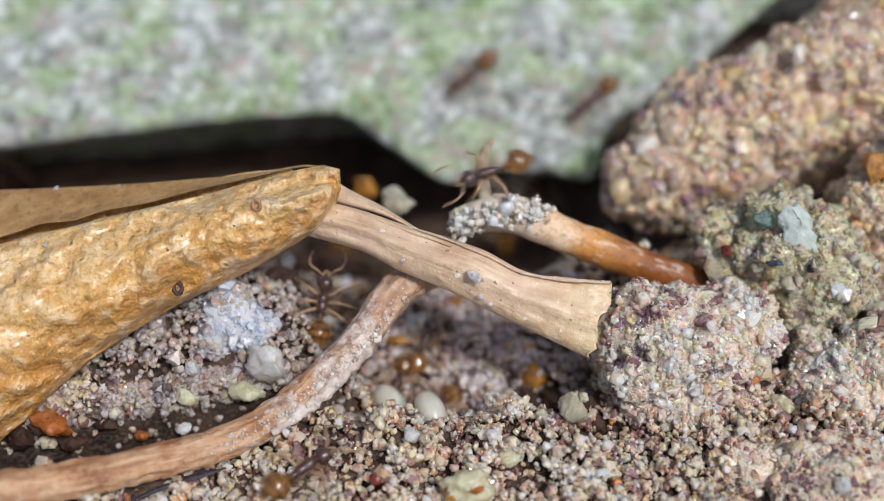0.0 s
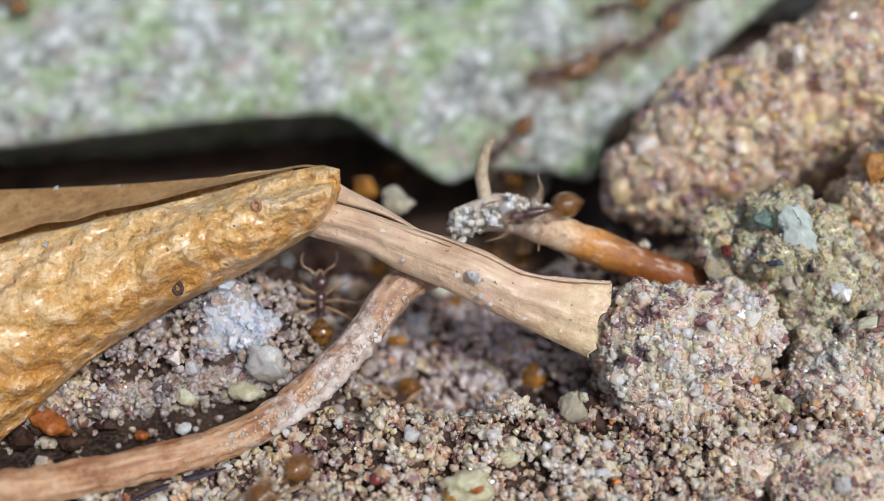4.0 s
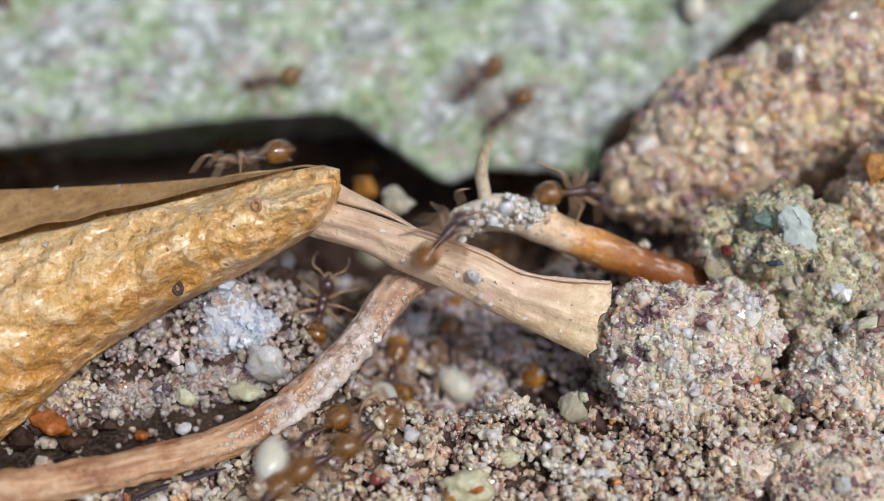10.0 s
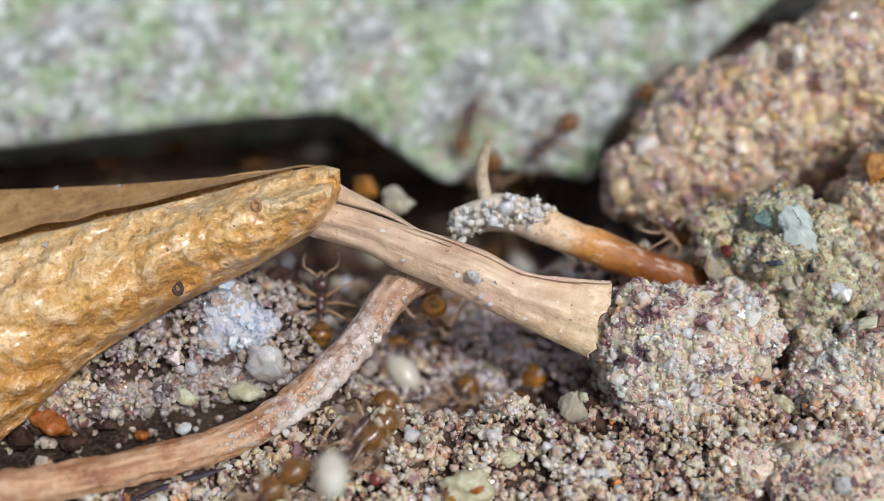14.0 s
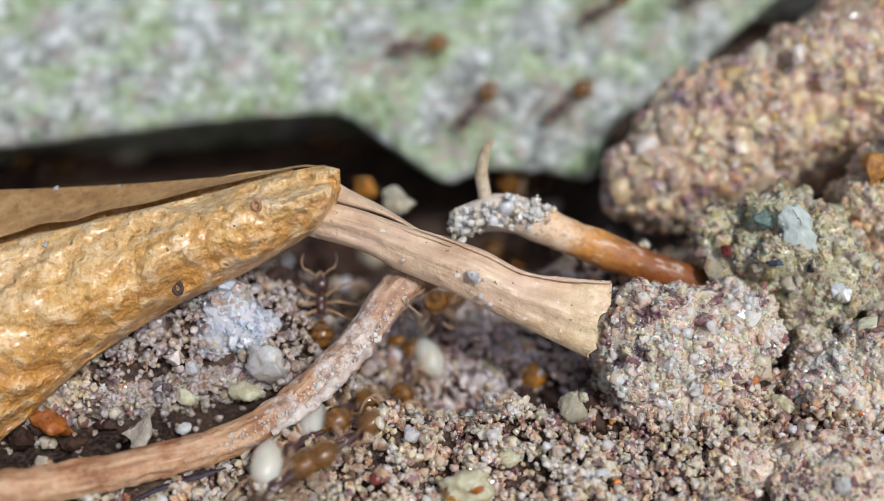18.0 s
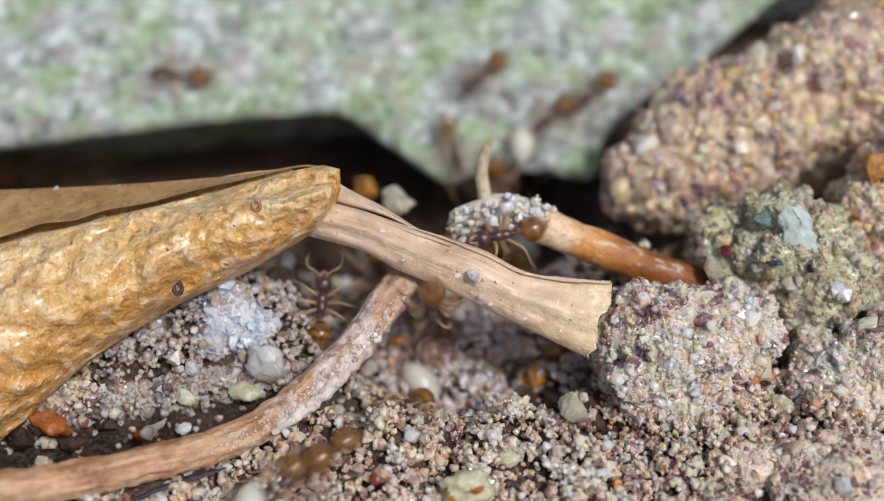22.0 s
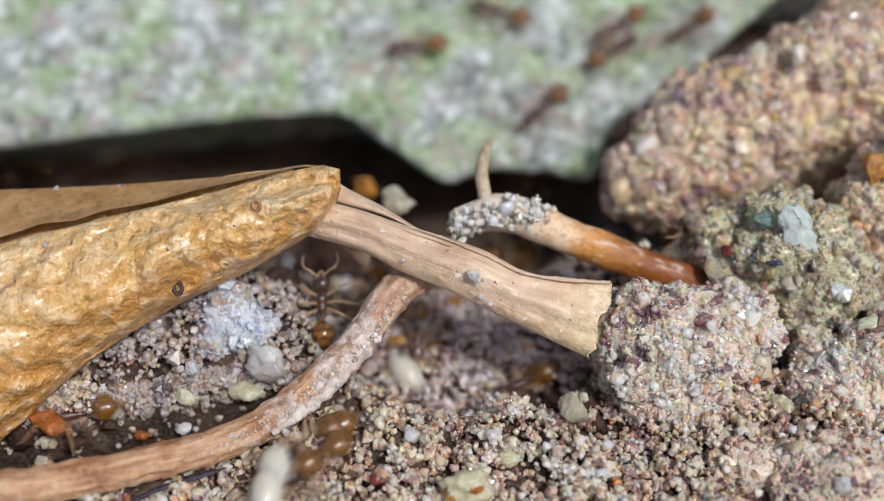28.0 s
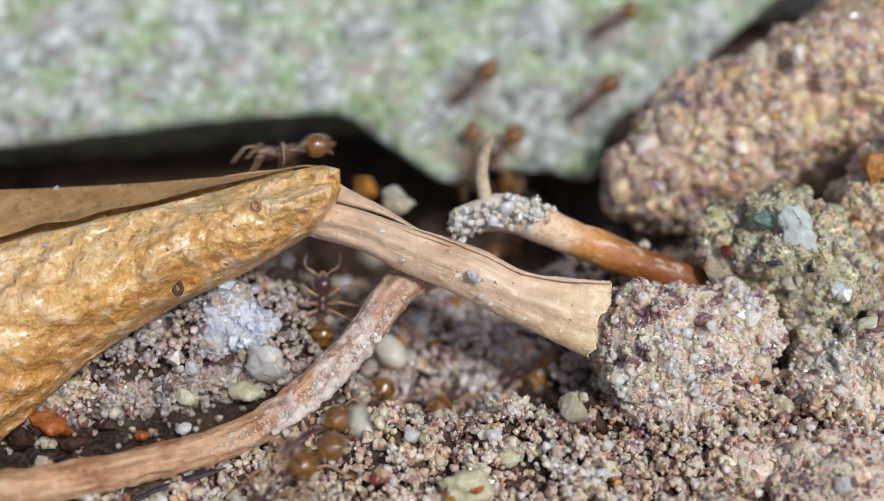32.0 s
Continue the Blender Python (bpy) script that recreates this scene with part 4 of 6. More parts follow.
twig = thing("bent_twig", (-5.97, -7.22, -0.18), "thin bent brown twig lying over the sand", "twig")
part("twig_body", tube([(-0.26, -2.57, 1.89), (-0.9, -2.93, 1.98), (-1.71, -3.64, 1.91), (-2.59, -4.91, 1.49), (-3.8, -6.16, 1.1), (-5.31, -7.46, 0.79), (-6.94, -8.41, 0.78), (-9.14, -9.31, 1.06),
                        (-11.57, -10.1, 1.45), (-14.92, -10.98, 2.01)], [0.45, 0.54, 0.56, 0.56, 0.54, 0.52, 0.52, 0.54, 0.56, 0.58], 48, 300, 0.06, 0.45, 5, flutes=0.03), BARK, twig)
part("bark_ridge", tube([(-1.52, -4.06, 2.01), (-2.3, -5.22, 1.56), (-3.21, -6.32, 1.29), (-4.16, -7.24, 1.1), (-5.2, -8.07, 0.93)], [0.06, 0.17, 0.2, 0.2, 0.05], 16, 120, 0.09, 0.22, 31), PEEL, twig, "whitish crust along the bark")
part("bark_ridge", tube([(-3.93, -6.14, 1.7), (-4.58, -6.87, 1.54), (-5.41, -7.46, 1.44), (-6.38, -8.04, 1.41)], [0.03, 0.1, 0.12, 0.03], 12, 90, 0.06, 0.2, 32, flat=0.5), BARK, twig, "raised reddish fibre of bark")

twig_g = np.random.default_rng(33)
stuck = spline([(-1.2, -3.7, 2.35), (-2.3, -5.1, 1.95), (-3.5, -6.35, 1.62), (-4.9, -7.6, 1.28), (-6.6, -8.7, 1.22)], 330) + twig_g.normal(size=(330, 3)) * [0.17, 0.15, 0.06]
tagged(part("clinging_sand", grains(stuck, np.clip(np.exp(twig_g.normal(-3.45, 0.45, 330)), 0.018, 0.075), 34), SAND_PALE, twig, "tiny pale grains stuck to the bark", smooth=False), kind="stuff")

root = thing("broken_root", (4.21, -0.43, 0.94), "orange brown broken root with sand grains on its end", "root")
part("root_body", tube([(0.3, -0.66, 2.32), (1.25, -0.58, 2.52), (2.19, -0.52, 2.56), (3.42, -0.84, 2.3), (5.04, -1.28, 1.79), (7.0, -1.61, 1.0), (9.82, -1.9, -0.03)],
                       [0.3, 0.55, 0.64, 0.62, 0.6, 0.58, 0.55], 20, 90, 0.06, 0.6, 6), ROOT, root)
part("root_hair", tube([(1.47, -0.36, 2.83), (1.34, 0.53, 3.32), (1.41, 1.18, 3.6), (1.69, 1.79, 3.72)], [0.24, 0.22, 0.19, 0.1], 10, 30, 0.02, 0.4, 7), HAIR, root)
root_g = np.random.default_rng(71)
ends = spline([(0.35, -1.2, 2.65), (1.22, -1.23, 3.02), (2.43, -1.0, 3.21), (3.43, -0.83, 2.96)], 460) + root_g.normal(size=(460, 3)) * [0.16, 0.2, 0.24]
ends = ends[root_g.permutation(460)[:340]]
tagged(part("clinging_sand", grains(ends, np.clip(np.exp(root_g.normal(-2.1, 0.32, 340)), 0.07, 0.24), 72), SAND_PALE, root, "pale sand grains stuck to the broken end", smooth=0.7), kind="stuff")
part("clinging_grain", grains(np.array([(0.92, -4.08, 3.62), (1.12, -4.2, 3.55)]), np.array([0.25, 0.15]), 75), QUARTZ, stalk, "whitish grey crumb of quartz", smooth=0.5)
for spot_at, spot_size in (((1.19, -4.46, 3.05), 0.13), ((-1.22, -3.46, 3.63), 0.1), ((1.48, -4.57, 2.82), 0.12)):
    part("clinging_grain", grains(np.array([spot_at]), np.array([spot_size]), 76), QUARTZ, stalk, "small white grain")

# ---------------------------------------------------------------- single grains and chips
CHIPS = [(v + v / np.linalg.norm(v, axis=1)[:, None] * (0.2 * rough(v, 0.45, 40 + i, 3) + 0.07 * np.abs(rough(v, 0.16, 60 + i, 2)))[:, None], f) for i, (v, f) in enumerate(pebble_forms(6, 9, 4))]


def chip(name, place, size, material, label, form=0, turn=(0, 0, 0), stretch=(1, 1, 1)):
    """One larger grain lying on the sand."""
    v, f = CHIPS[form]
    m = np.array(Euler([radians(a) for a in turn]).to_matrix())
    return solid(name, ((v * stretch) @ m.T * size + np.array(place), f), material, place, label, "grain", "loose grains")


chip("sand_grain", (4.09, -6.92, 0.59), 0.6, GREY, "grey translucent quartz grain standing on the sand", 1, (-30, 0, 12), (0.95, 0.55, 1.05))
chip("sand_grain", (4.42, -6.82, 1.06), 0.2, YELLOW, "small pale yellow grain beside a grey one", 1)
chip("sand_grain", (3.17, -7.26, 0.54), 0.22, YELLOW, "small amber tinted grain", 2)
chip("sand_grain", (-1.04, -7.69, 0.25), 0.36, QUARTZ, "bright white quartz crystal lying on the sand", 3, (0, 30, 40), (0.7, 0.7, 1.1))
chip("sand_grain", (-5.55, -5.48, 1.1), 0.86, QUARTZ, "large white angular quartz chip", 1, (10, 10, 0), (1.0, 0.8, 1.1))
chip("sand_grain", (-6.31, -5.93, 0.06), 0.56, YELLOW, "yellow translucent quartz grain by the twig", 5, (0, 0, 10), (1.1, 0.8, 0.75))
chip("sand_grain", (-7.97, -5.63, 0.93), 0.29, QUARTZ, "round white quartz grain", 1)
chip("sand_grain", (-8.18, -6.12, 0.08), 0.34, YELLOW, "pale yellow green grain", 2, (0, 30, 20))
chip("sand_grain", (0.77, -9.8, 0.78), 0.82, YELLOW, "large dull yellow grain with a rusty spot", 1, (0, 0, 20), (1.3, 0.9, 0.95))
chip("sand_grain", (0.95, -10.12, 1.25), 0.24, RUST, "small rust coloured grain on a yellow one", 3, (0, 0, 0), (0.9, 0.6, 1.1))
chip("sand_grain", (0.27, -10.14, 0.92), 0.2, AMBER, "small amber grain on a yellow one", 2)
chip("sand_grain", (-1.99, -9.72, 1.02), 0.15, RED, "tiny dark red garnet grain", 2)
chip("sand_grain", (10.71, -2.85, 2.78), 0.22, INK, "blue black shiny grain in a crumb", 4)
chip("sand_grain", (11.96, -2.9, 2.58), 0.2, INK, "blue black shiny grain in a crumb", 2, (0, 60, 0), (0.6, 0.6, 1.4))
chip("stone_chip", (11.55, -1.95, 3.4), 0.85, PALE_GREEN, "pale green flat stone chip in a crumb of sand", 5, (50, 25, -25), (1.1, 0.75, 0.4))
chip("sand_grain", (10.4, -1.5, 3.42), 0.36, DEEP_GREEN, "dark green crystal in a crumb of sand", 3, (20, 40, 0), (1.0, 0.7, 1.0))
chip("sand_grain", (9.35, -2.0, 2.4), 0.24, RED, "dull red grain in a crumb of sand", 1)
chip("sand_grain", (12.9, -3.3, 2.05), 0.4, MILKY, "bluish white grain in a crumb of sand", 2)
chip("sand_grain", (-3.0, 4.82, -1.83), 0.6, AMBER, "amber grain in the shade behind the leaf", 1, (0, 0, 0), (1.0, 1.0, 0.9))
chip("sand_grain", (-1.68, 2.02, 0.39), 0.5, GREY, "grey grain in the shade behind the stalk", 2)
chip("sand_grain", (3.21, -3.43, -2.72), 0.42, AMBER, "amber brown grain in the nest pit", 3)
chip("sand_grain", (-1.61, -2.29, -2.21), 0.36, AMBER, "amber brown grain in the nest pit", 4)
chip("sand_grain", (-1.6, -9.26, 0.49), 0.16, RED, "tiny dark red garnet grain", 0)
chip("sand_grain", (-2.06, -9.47, 0.72), 0.17, RED, "tiny dark red garnet grain", 1)
chip("sand_grain", (-12.46, -6.92, -0.16), 0.6, RUST, "rusty brown grain in the furrow", 5, (0, 20, 0), (1.2, 0.9, 0.8))
for crumb_at, crumb_size, crumb_form in (((-13.56, -7.12, -0.75), 0.5, 1), ((-12.11, -6.89, -1.33), 0.4, 2), ((-10.86, -6.64, -0.85), 0.36, 4), ((-12.8, -6.9, -0.43), 0.45, 0)):
    chip("humus_shade_crumb", crumb_at, crumb_size, HUMUS_SHADE, "dark brown crumb of humus beside the twig", crumb_form)
chip("sand_grain", (-9.9, -6.56, -1.53), 0.24, RUST, "small rust red grain by the twig", 2)
chip("sand_grain", (-8.52, -6.38, -1.44), 0.22, MILKY, "small bluish grain by the twig", 3)
chip("sand_grain", (14.65, 0.9, 3.3), 0.75, AMBER, "ochre yellow grain in a crumb of earth", 0, (20, 20, 0))
chip("sand_grain", (14.08, -3.67, 1.5), 0.42, GREY, "pale grey grain on a crumb of sand", 4)
chip("sand_grain", (10.84, -6.59, 0.31), 0.4, YELLOW, "peach coloured grain between two crumbs", 5)
chip("sand_grain", (4.69, -9.23, 0.57), 0.34, QUARTZ, "white quartz grain lying on the sand", 4)
chip("sand_grain", (2.02, -8.29, 0.25), 0.42, YELLOW, "pale yellow quartz grain", 3)
chip("sand_grain", (11.79, -9.93, 1.16), 0.34, QUARTZ, "white quartz grain on a crumb", 1)

for grain_at, grain_size, grain_form, grain_skin, words in (
        ((-6.56, 6.55, -8.74), 0.6, 1, MILKY, "pale bluish grain in the dark hollow"), ((-3.26, 7.18, -8.99), 0.5, 2, GREY, "grey grain in the dark hollow"), ((-2.22, -1.73, -2.49), 0.42, 5, AMBER, "amber yellow grain in the nest pit"),
        ((-0.86, -1.23, -2.73), 0.6, 1, MILKY, "milky quartz grain in the nest pit"), ((-0.24, -2.1, -2.81), 0.26, 0, AMBER, "small orange grain in the nest pit"), ((1.06, -0.97, -2.9), 0.36, 3, QUARTZ, "white quartz grain in the nest pit"),
        ((0.58, -0.31, -2.74), 0.3, 2, AMBER, "small orange grain in the nest pit"), ((2.07, -1.82, -2.96), 0.45, 4, QUARTZ, "white quartz grain in the nest pit"), ((2.98, -1.95, -2.95), 0.36, 1, YELLOW, "pale yellow grain in the nest pit"),
        ((1.72, -3.11, -2.87), 0.4, 2, GREY, "grey quartz grain in the nest pit"), ((0.72, -2.98, -2.89), 0.34, 5, MILKY, "milky grain in the nest pit")):
    chip("sand_grain", grain_at, grain_size, grain_skin, words, grain_form)

# dark lumps added to stand in for shade in the hollow and the pit
for crumb_at, crumb_size, crumb_form in (((-5.96, 6.23, -8.74), 1.1, 1), ((-4.63, 6.7, -9.0), 1.25, 2), ((-3.22, 5.96, -8.97), 1.0, 4), ((-5.51, -1.6, 0.22), 0.7, 0), ((2.87, -4.51, -2.87), 0.5, 3), ((3.87, -4.59, -2.68), 0.6, 1), ((4.89, -6.49, -0.61), 0.6, 2),
                                         ((1.92, -4.77, -2.83), 0.35, 4)):
    chip("humus_shade_crumb", crumb_at, crumb_size, HUMUS_SHADE, "dark brown lump standing in for the shade of a hollow", crumb_form)

white_crumb = thing("mineral_crumb", (-6.89, -4.03, 0.27), "crumbly white and bluish mineral lump on sand", "mineral lump")
white_balls = [((-6.95, -3.64, 1.09), (0.85, 0.8, 0.9)), ((-6.36, -4.12, 0.82), (0.8, 0.75, 0.8)), ((-7.39, -4.31, 0.6), (0.75, 0.65, 0.65)), ((-7.1, -3.35, 1.6), (0.35, 0.35, 0.5))]
part("core", lump(white_balls, 81, 3, 0.15, 0.8), MINERAL, white_crumb)
wp = crust(white_balls, 81, 0.2, 0.15, 0.8)
part("grain_crust", grains(wp, np.clip(np.exp(np.random.default_rng(82).normal(-2.35, 0.5, len(wp))), 0.05, 0.3), 83), MINERAL, white_crumb, "white crumbling grains", smooth=False)
for spot_at, spot_size in (((-7.1, -3.26, 1.71), 0.2), ((-6.99, -3.59, 1.69), 0.24), ((-7.23, -3.43, 1.69), 0.18), ((-7.17, -3.05, 1.75), 0.14)):
    part("tip", grains(np.array([spot_at]), np.array([spot_size]), 84), QUARTZ, white_crumb, "bright white tip", smooth=False)

solid("plant_fibre", tube([(-9.3, -10.2, 0.55), (-8.4, -9.8, 0.62), (-7.4, -9.4, 0.6), (-6.55, -9.02, 0.5)], [0.03, 0.1, 0.12, 0.03], 8, 30, 0.02, 0.3, 2, flat=0.5), FIBRE,
      (-8.27, -9.46, 0.16), "thin dark purple plant fibre lying on the sand", "plant fibre")

# ---------------------------------------------------------------- ants
def shell_material(name, colour, spread, roughness, clear=0.0, band=None):
    m = Mat(name, roughness)
    c = m.mix(m.noise(2.5, 3), tuple(x * (1 - spread) for x in colour), tuple(x * (1 + spread) for x in colour))
    if band:
        wave = m.t.nodes.new("ShaderNodeTexWave")
        m.put(wave.inputs["Vector"], m.place)
        wave.inputs["Scale"].default_value, wave.inputs["Distortion"].default_value = 1100, 0.6
        c = m.mix(m.ramp(wave.outputs["Fac"], [(0.55, (0, 0, 0)), (0.85, (0.7, 0.7, 0.7))]), c, band)
    m.set(Base_Color=c, Transmission_Weight=clear, Specular_IOR_Level=0.6, Coat_Weight=0.9, Coat_Roughness=0.07)
    return m.m


ANT_DARK = shell_material("ant_dark_shell", (0.07, 0.03, 0.022), 0.4, 0.28)
ANT_AMBER = shell_material("ant_amber_shell", (0.42, 0.19, 0.03), 0.4, 0.14, 0.55, (0.06, 0.02, 0.008))
ANT_LEG = shell_material("ant_leg_shell", (0.46, 0.29, 0.16), 0.3, 0.35, 0.25)
ANT_EYE = shell_material("ant_eye", (0.01, 0.008, 0.008), 0.2, 0.15)
PUPA = plain("pupa_skin", (0.84, 0.8, 0.68), 0.3, 0.08, 0.05, 1.5, 0.6)


def bead(x0, x1, radii, z, flat=1.0, around=14, n=18):
    """A rounded body section along x with the given radii."""
    return tube([(x0 + (x1 - x0) * i / (len(radii) - 1), 0, z) for i in range(len(radii))], radii, around, n, flat=flat)


def build_ant():
    ob = thing("ant", (0, 0, 0), "small ant with dark head and amber abdomen, running", "ant", "ants of the nest")
    head = part("head", bead(0.62, 1.22, [0.06, 0.22, 0.28, 0.27, 0.17, 0.04], 0.46, 0.85), ANT_DARK, ob)
    for s in (1, -1):
        part("eye", grains(np.array([[1.0, 0.23 * s, 0.52]]), np.array([0.06]), 1, [FORMS[0]]), ANT_EYE, head)
        part("antenna", tube([(1.15, 0.1 * s, 0.52), (1.3, 0.3 * s, 0.72), (1.42, 0.52 * s, 0.78), (1.7, 0.6 * s, 0.55), (1.98, 0.55 * s, 0.3)],
                             [0.03, 0.035, 0.035, 0.04, 0.03], 7, 18), ANT_LEG, ob, "thin bent tan antenna")
    part("jaw", tube([(1.15, 0.1, 0.4), (1.28, 0.07, 0.38), (1.33, 0, 0.38), (1.28, -0.07, 0.38), (1.15, -0.1, 0.4)], [0.05, 0.045, 0.03, 0.045, 0.05], 7, 14), ANT_LEG, ob)
    part("thorax", bead(-0.16, 0.66, [0.05, 0.13, 0.17, 0.15, 0.2, 0.21, 0.15, 0.05], 0.47, 1.05), ANT_DARK, ob)
    part("waist", bead(-0.36, -0.1, [0.04, 0.08, 0.1, 0.05], 0.42, 1.2, 10, 10), ANT_DARK, ob)
    part("abdomen", bead(-1.42, -0.28, [0.02, 0.19, 0.34, 0.42, 0.43, 0.36, 0.17, 0.03], 0.55, 0.92, 18, 26), ANT_AMBER, ob, "glossy amber abdomen")
    for s in (1, -1):
        for root_x, aim, span in ((0.48, 0.55, 0.9), (0.26, -0.05, 1.0), (0.06, -0.65, 1.15)):
            base = np.array([root_x, 0.12 * s, 0.36])
            v, f = tube([(0, 0, 0), (0.25 * aim, 0.3 * span * s, 0.2), (0.45 * aim, 0.5 * span * s, 0.3), (0.75 * aim, 0.8 * span * s, -0.08), (1.05 * aim, 1.08 * span * s, -0.34)],
                        [0.06, 0.065, 0.045, 0.035, 0.022], 6, 14)
            leg = part("leg", (v, f), ANT_LEG, ob)
            leg.location = Vector(base) * MM
    return ob


def build_pupa():
    return solid("ant_pupa", bead(-0.78, 0.78, [0.08, 0.34, 0.45, 0.48, 0.46, 0.36, 0.1], 0.0, 0.95, 18, 28), PUPA, (0, 0, 0),
                 "smooth creamy white ant pupa carried by an ant", "ant pupa", "pupae")


def build_husk():
    """A thin pale scale, folded along its middle, that the ants drag about."""
    v, f = shell([(-0.45, -0.1, 0.0), (0.0, -0.02, 0.35), (0.45, 0.0, 0.85)], [(-0.4, 0.5, 0.0), (0.05, 0.3, 0.3), (0.47, 0.05, 0.86)],
                 lambda s: 0.22 - 0.15 * s, 0.04, n=24, across=12, face=(0.5, -0.7, 0.4), wrinkle=0.02, size=0.3, seed=3)
    w, g = shell([(-0.45, -0.1, 0.0), (0.05, -0.02, 0.33), (0.45, 0.0, 0.85)], [(-0.1, -0.4, 0.0), (0.3, -0.25, 0.3), (0.47, -0.03, 0.84)],
                 lambda s: 0.15 - 0.1 * s, 0.04, n=24, across=12, face=(-0.2, -0.8, 0.5), wrinkle=0.02, size=0.3, seed=4)
    ob = thing("insect_husk", (0, 0, 0), "pale translucent insect husk dragged across the sand", "insect husk")
    part("wing_case", (v, f), HUSK, ob)
    part("wing_case", (w, g), HUSK, ob)
    return ob


def surface(p, kind):
    """Puts a way point onto the sand (1), the stone (2), or leaves it (0)."""
    if kind == 1:
        return np.array([p[0], p[1], float(ground_height(np.array([p[0]]), np.array([p[1]]))[0]) + 0.22])
    return np.array([p[0], p[1], stone_top(p[1]) + 0.15]) if kind == 2 else np.array(p, float)


class Route:
    """A trail of the ants: way points (x, y, z, kind) with lengths in mm."""

    def __init__(self, points):
        raw = np.array(points, float)
        line = spline(raw[:, :3], 160)
        kinds = raw[np.minimum((np.linspace(0, len(raw) - 1, 160) + 0.5).astype(int), len(raw) - 1), 3]
        self.line = np.array([surface(p, k) for p, k in zip(line, kinds)])
        soft = self.line.copy()
        for k in range(4):
            soft[1:-1] = (soft[:-2] + 2 * soft[1:-1] + soft[2:]) / 4
        self.line, self.kinds = soft, kinds
        self.s = np.concatenate([[0], np.cumsum(np.linalg.norm(np.diff(soft, axis=0), axis=1))])
        self.long = self.s[-1]

    def at(self, s):
        return np.array([np.interp(s, self.s, self.line[:, i]) for i in range(3)])

    def nearest(self, p):
        """Length along the trail at the point nearest to p."""
        return float(self.s[np.argmin(np.linalg.norm(self.line - np.array(p), axis=1))])

    def kind(self, s):
        return int(self.kinds[min(int(np.searchsorted(self.s, s)), 159)])


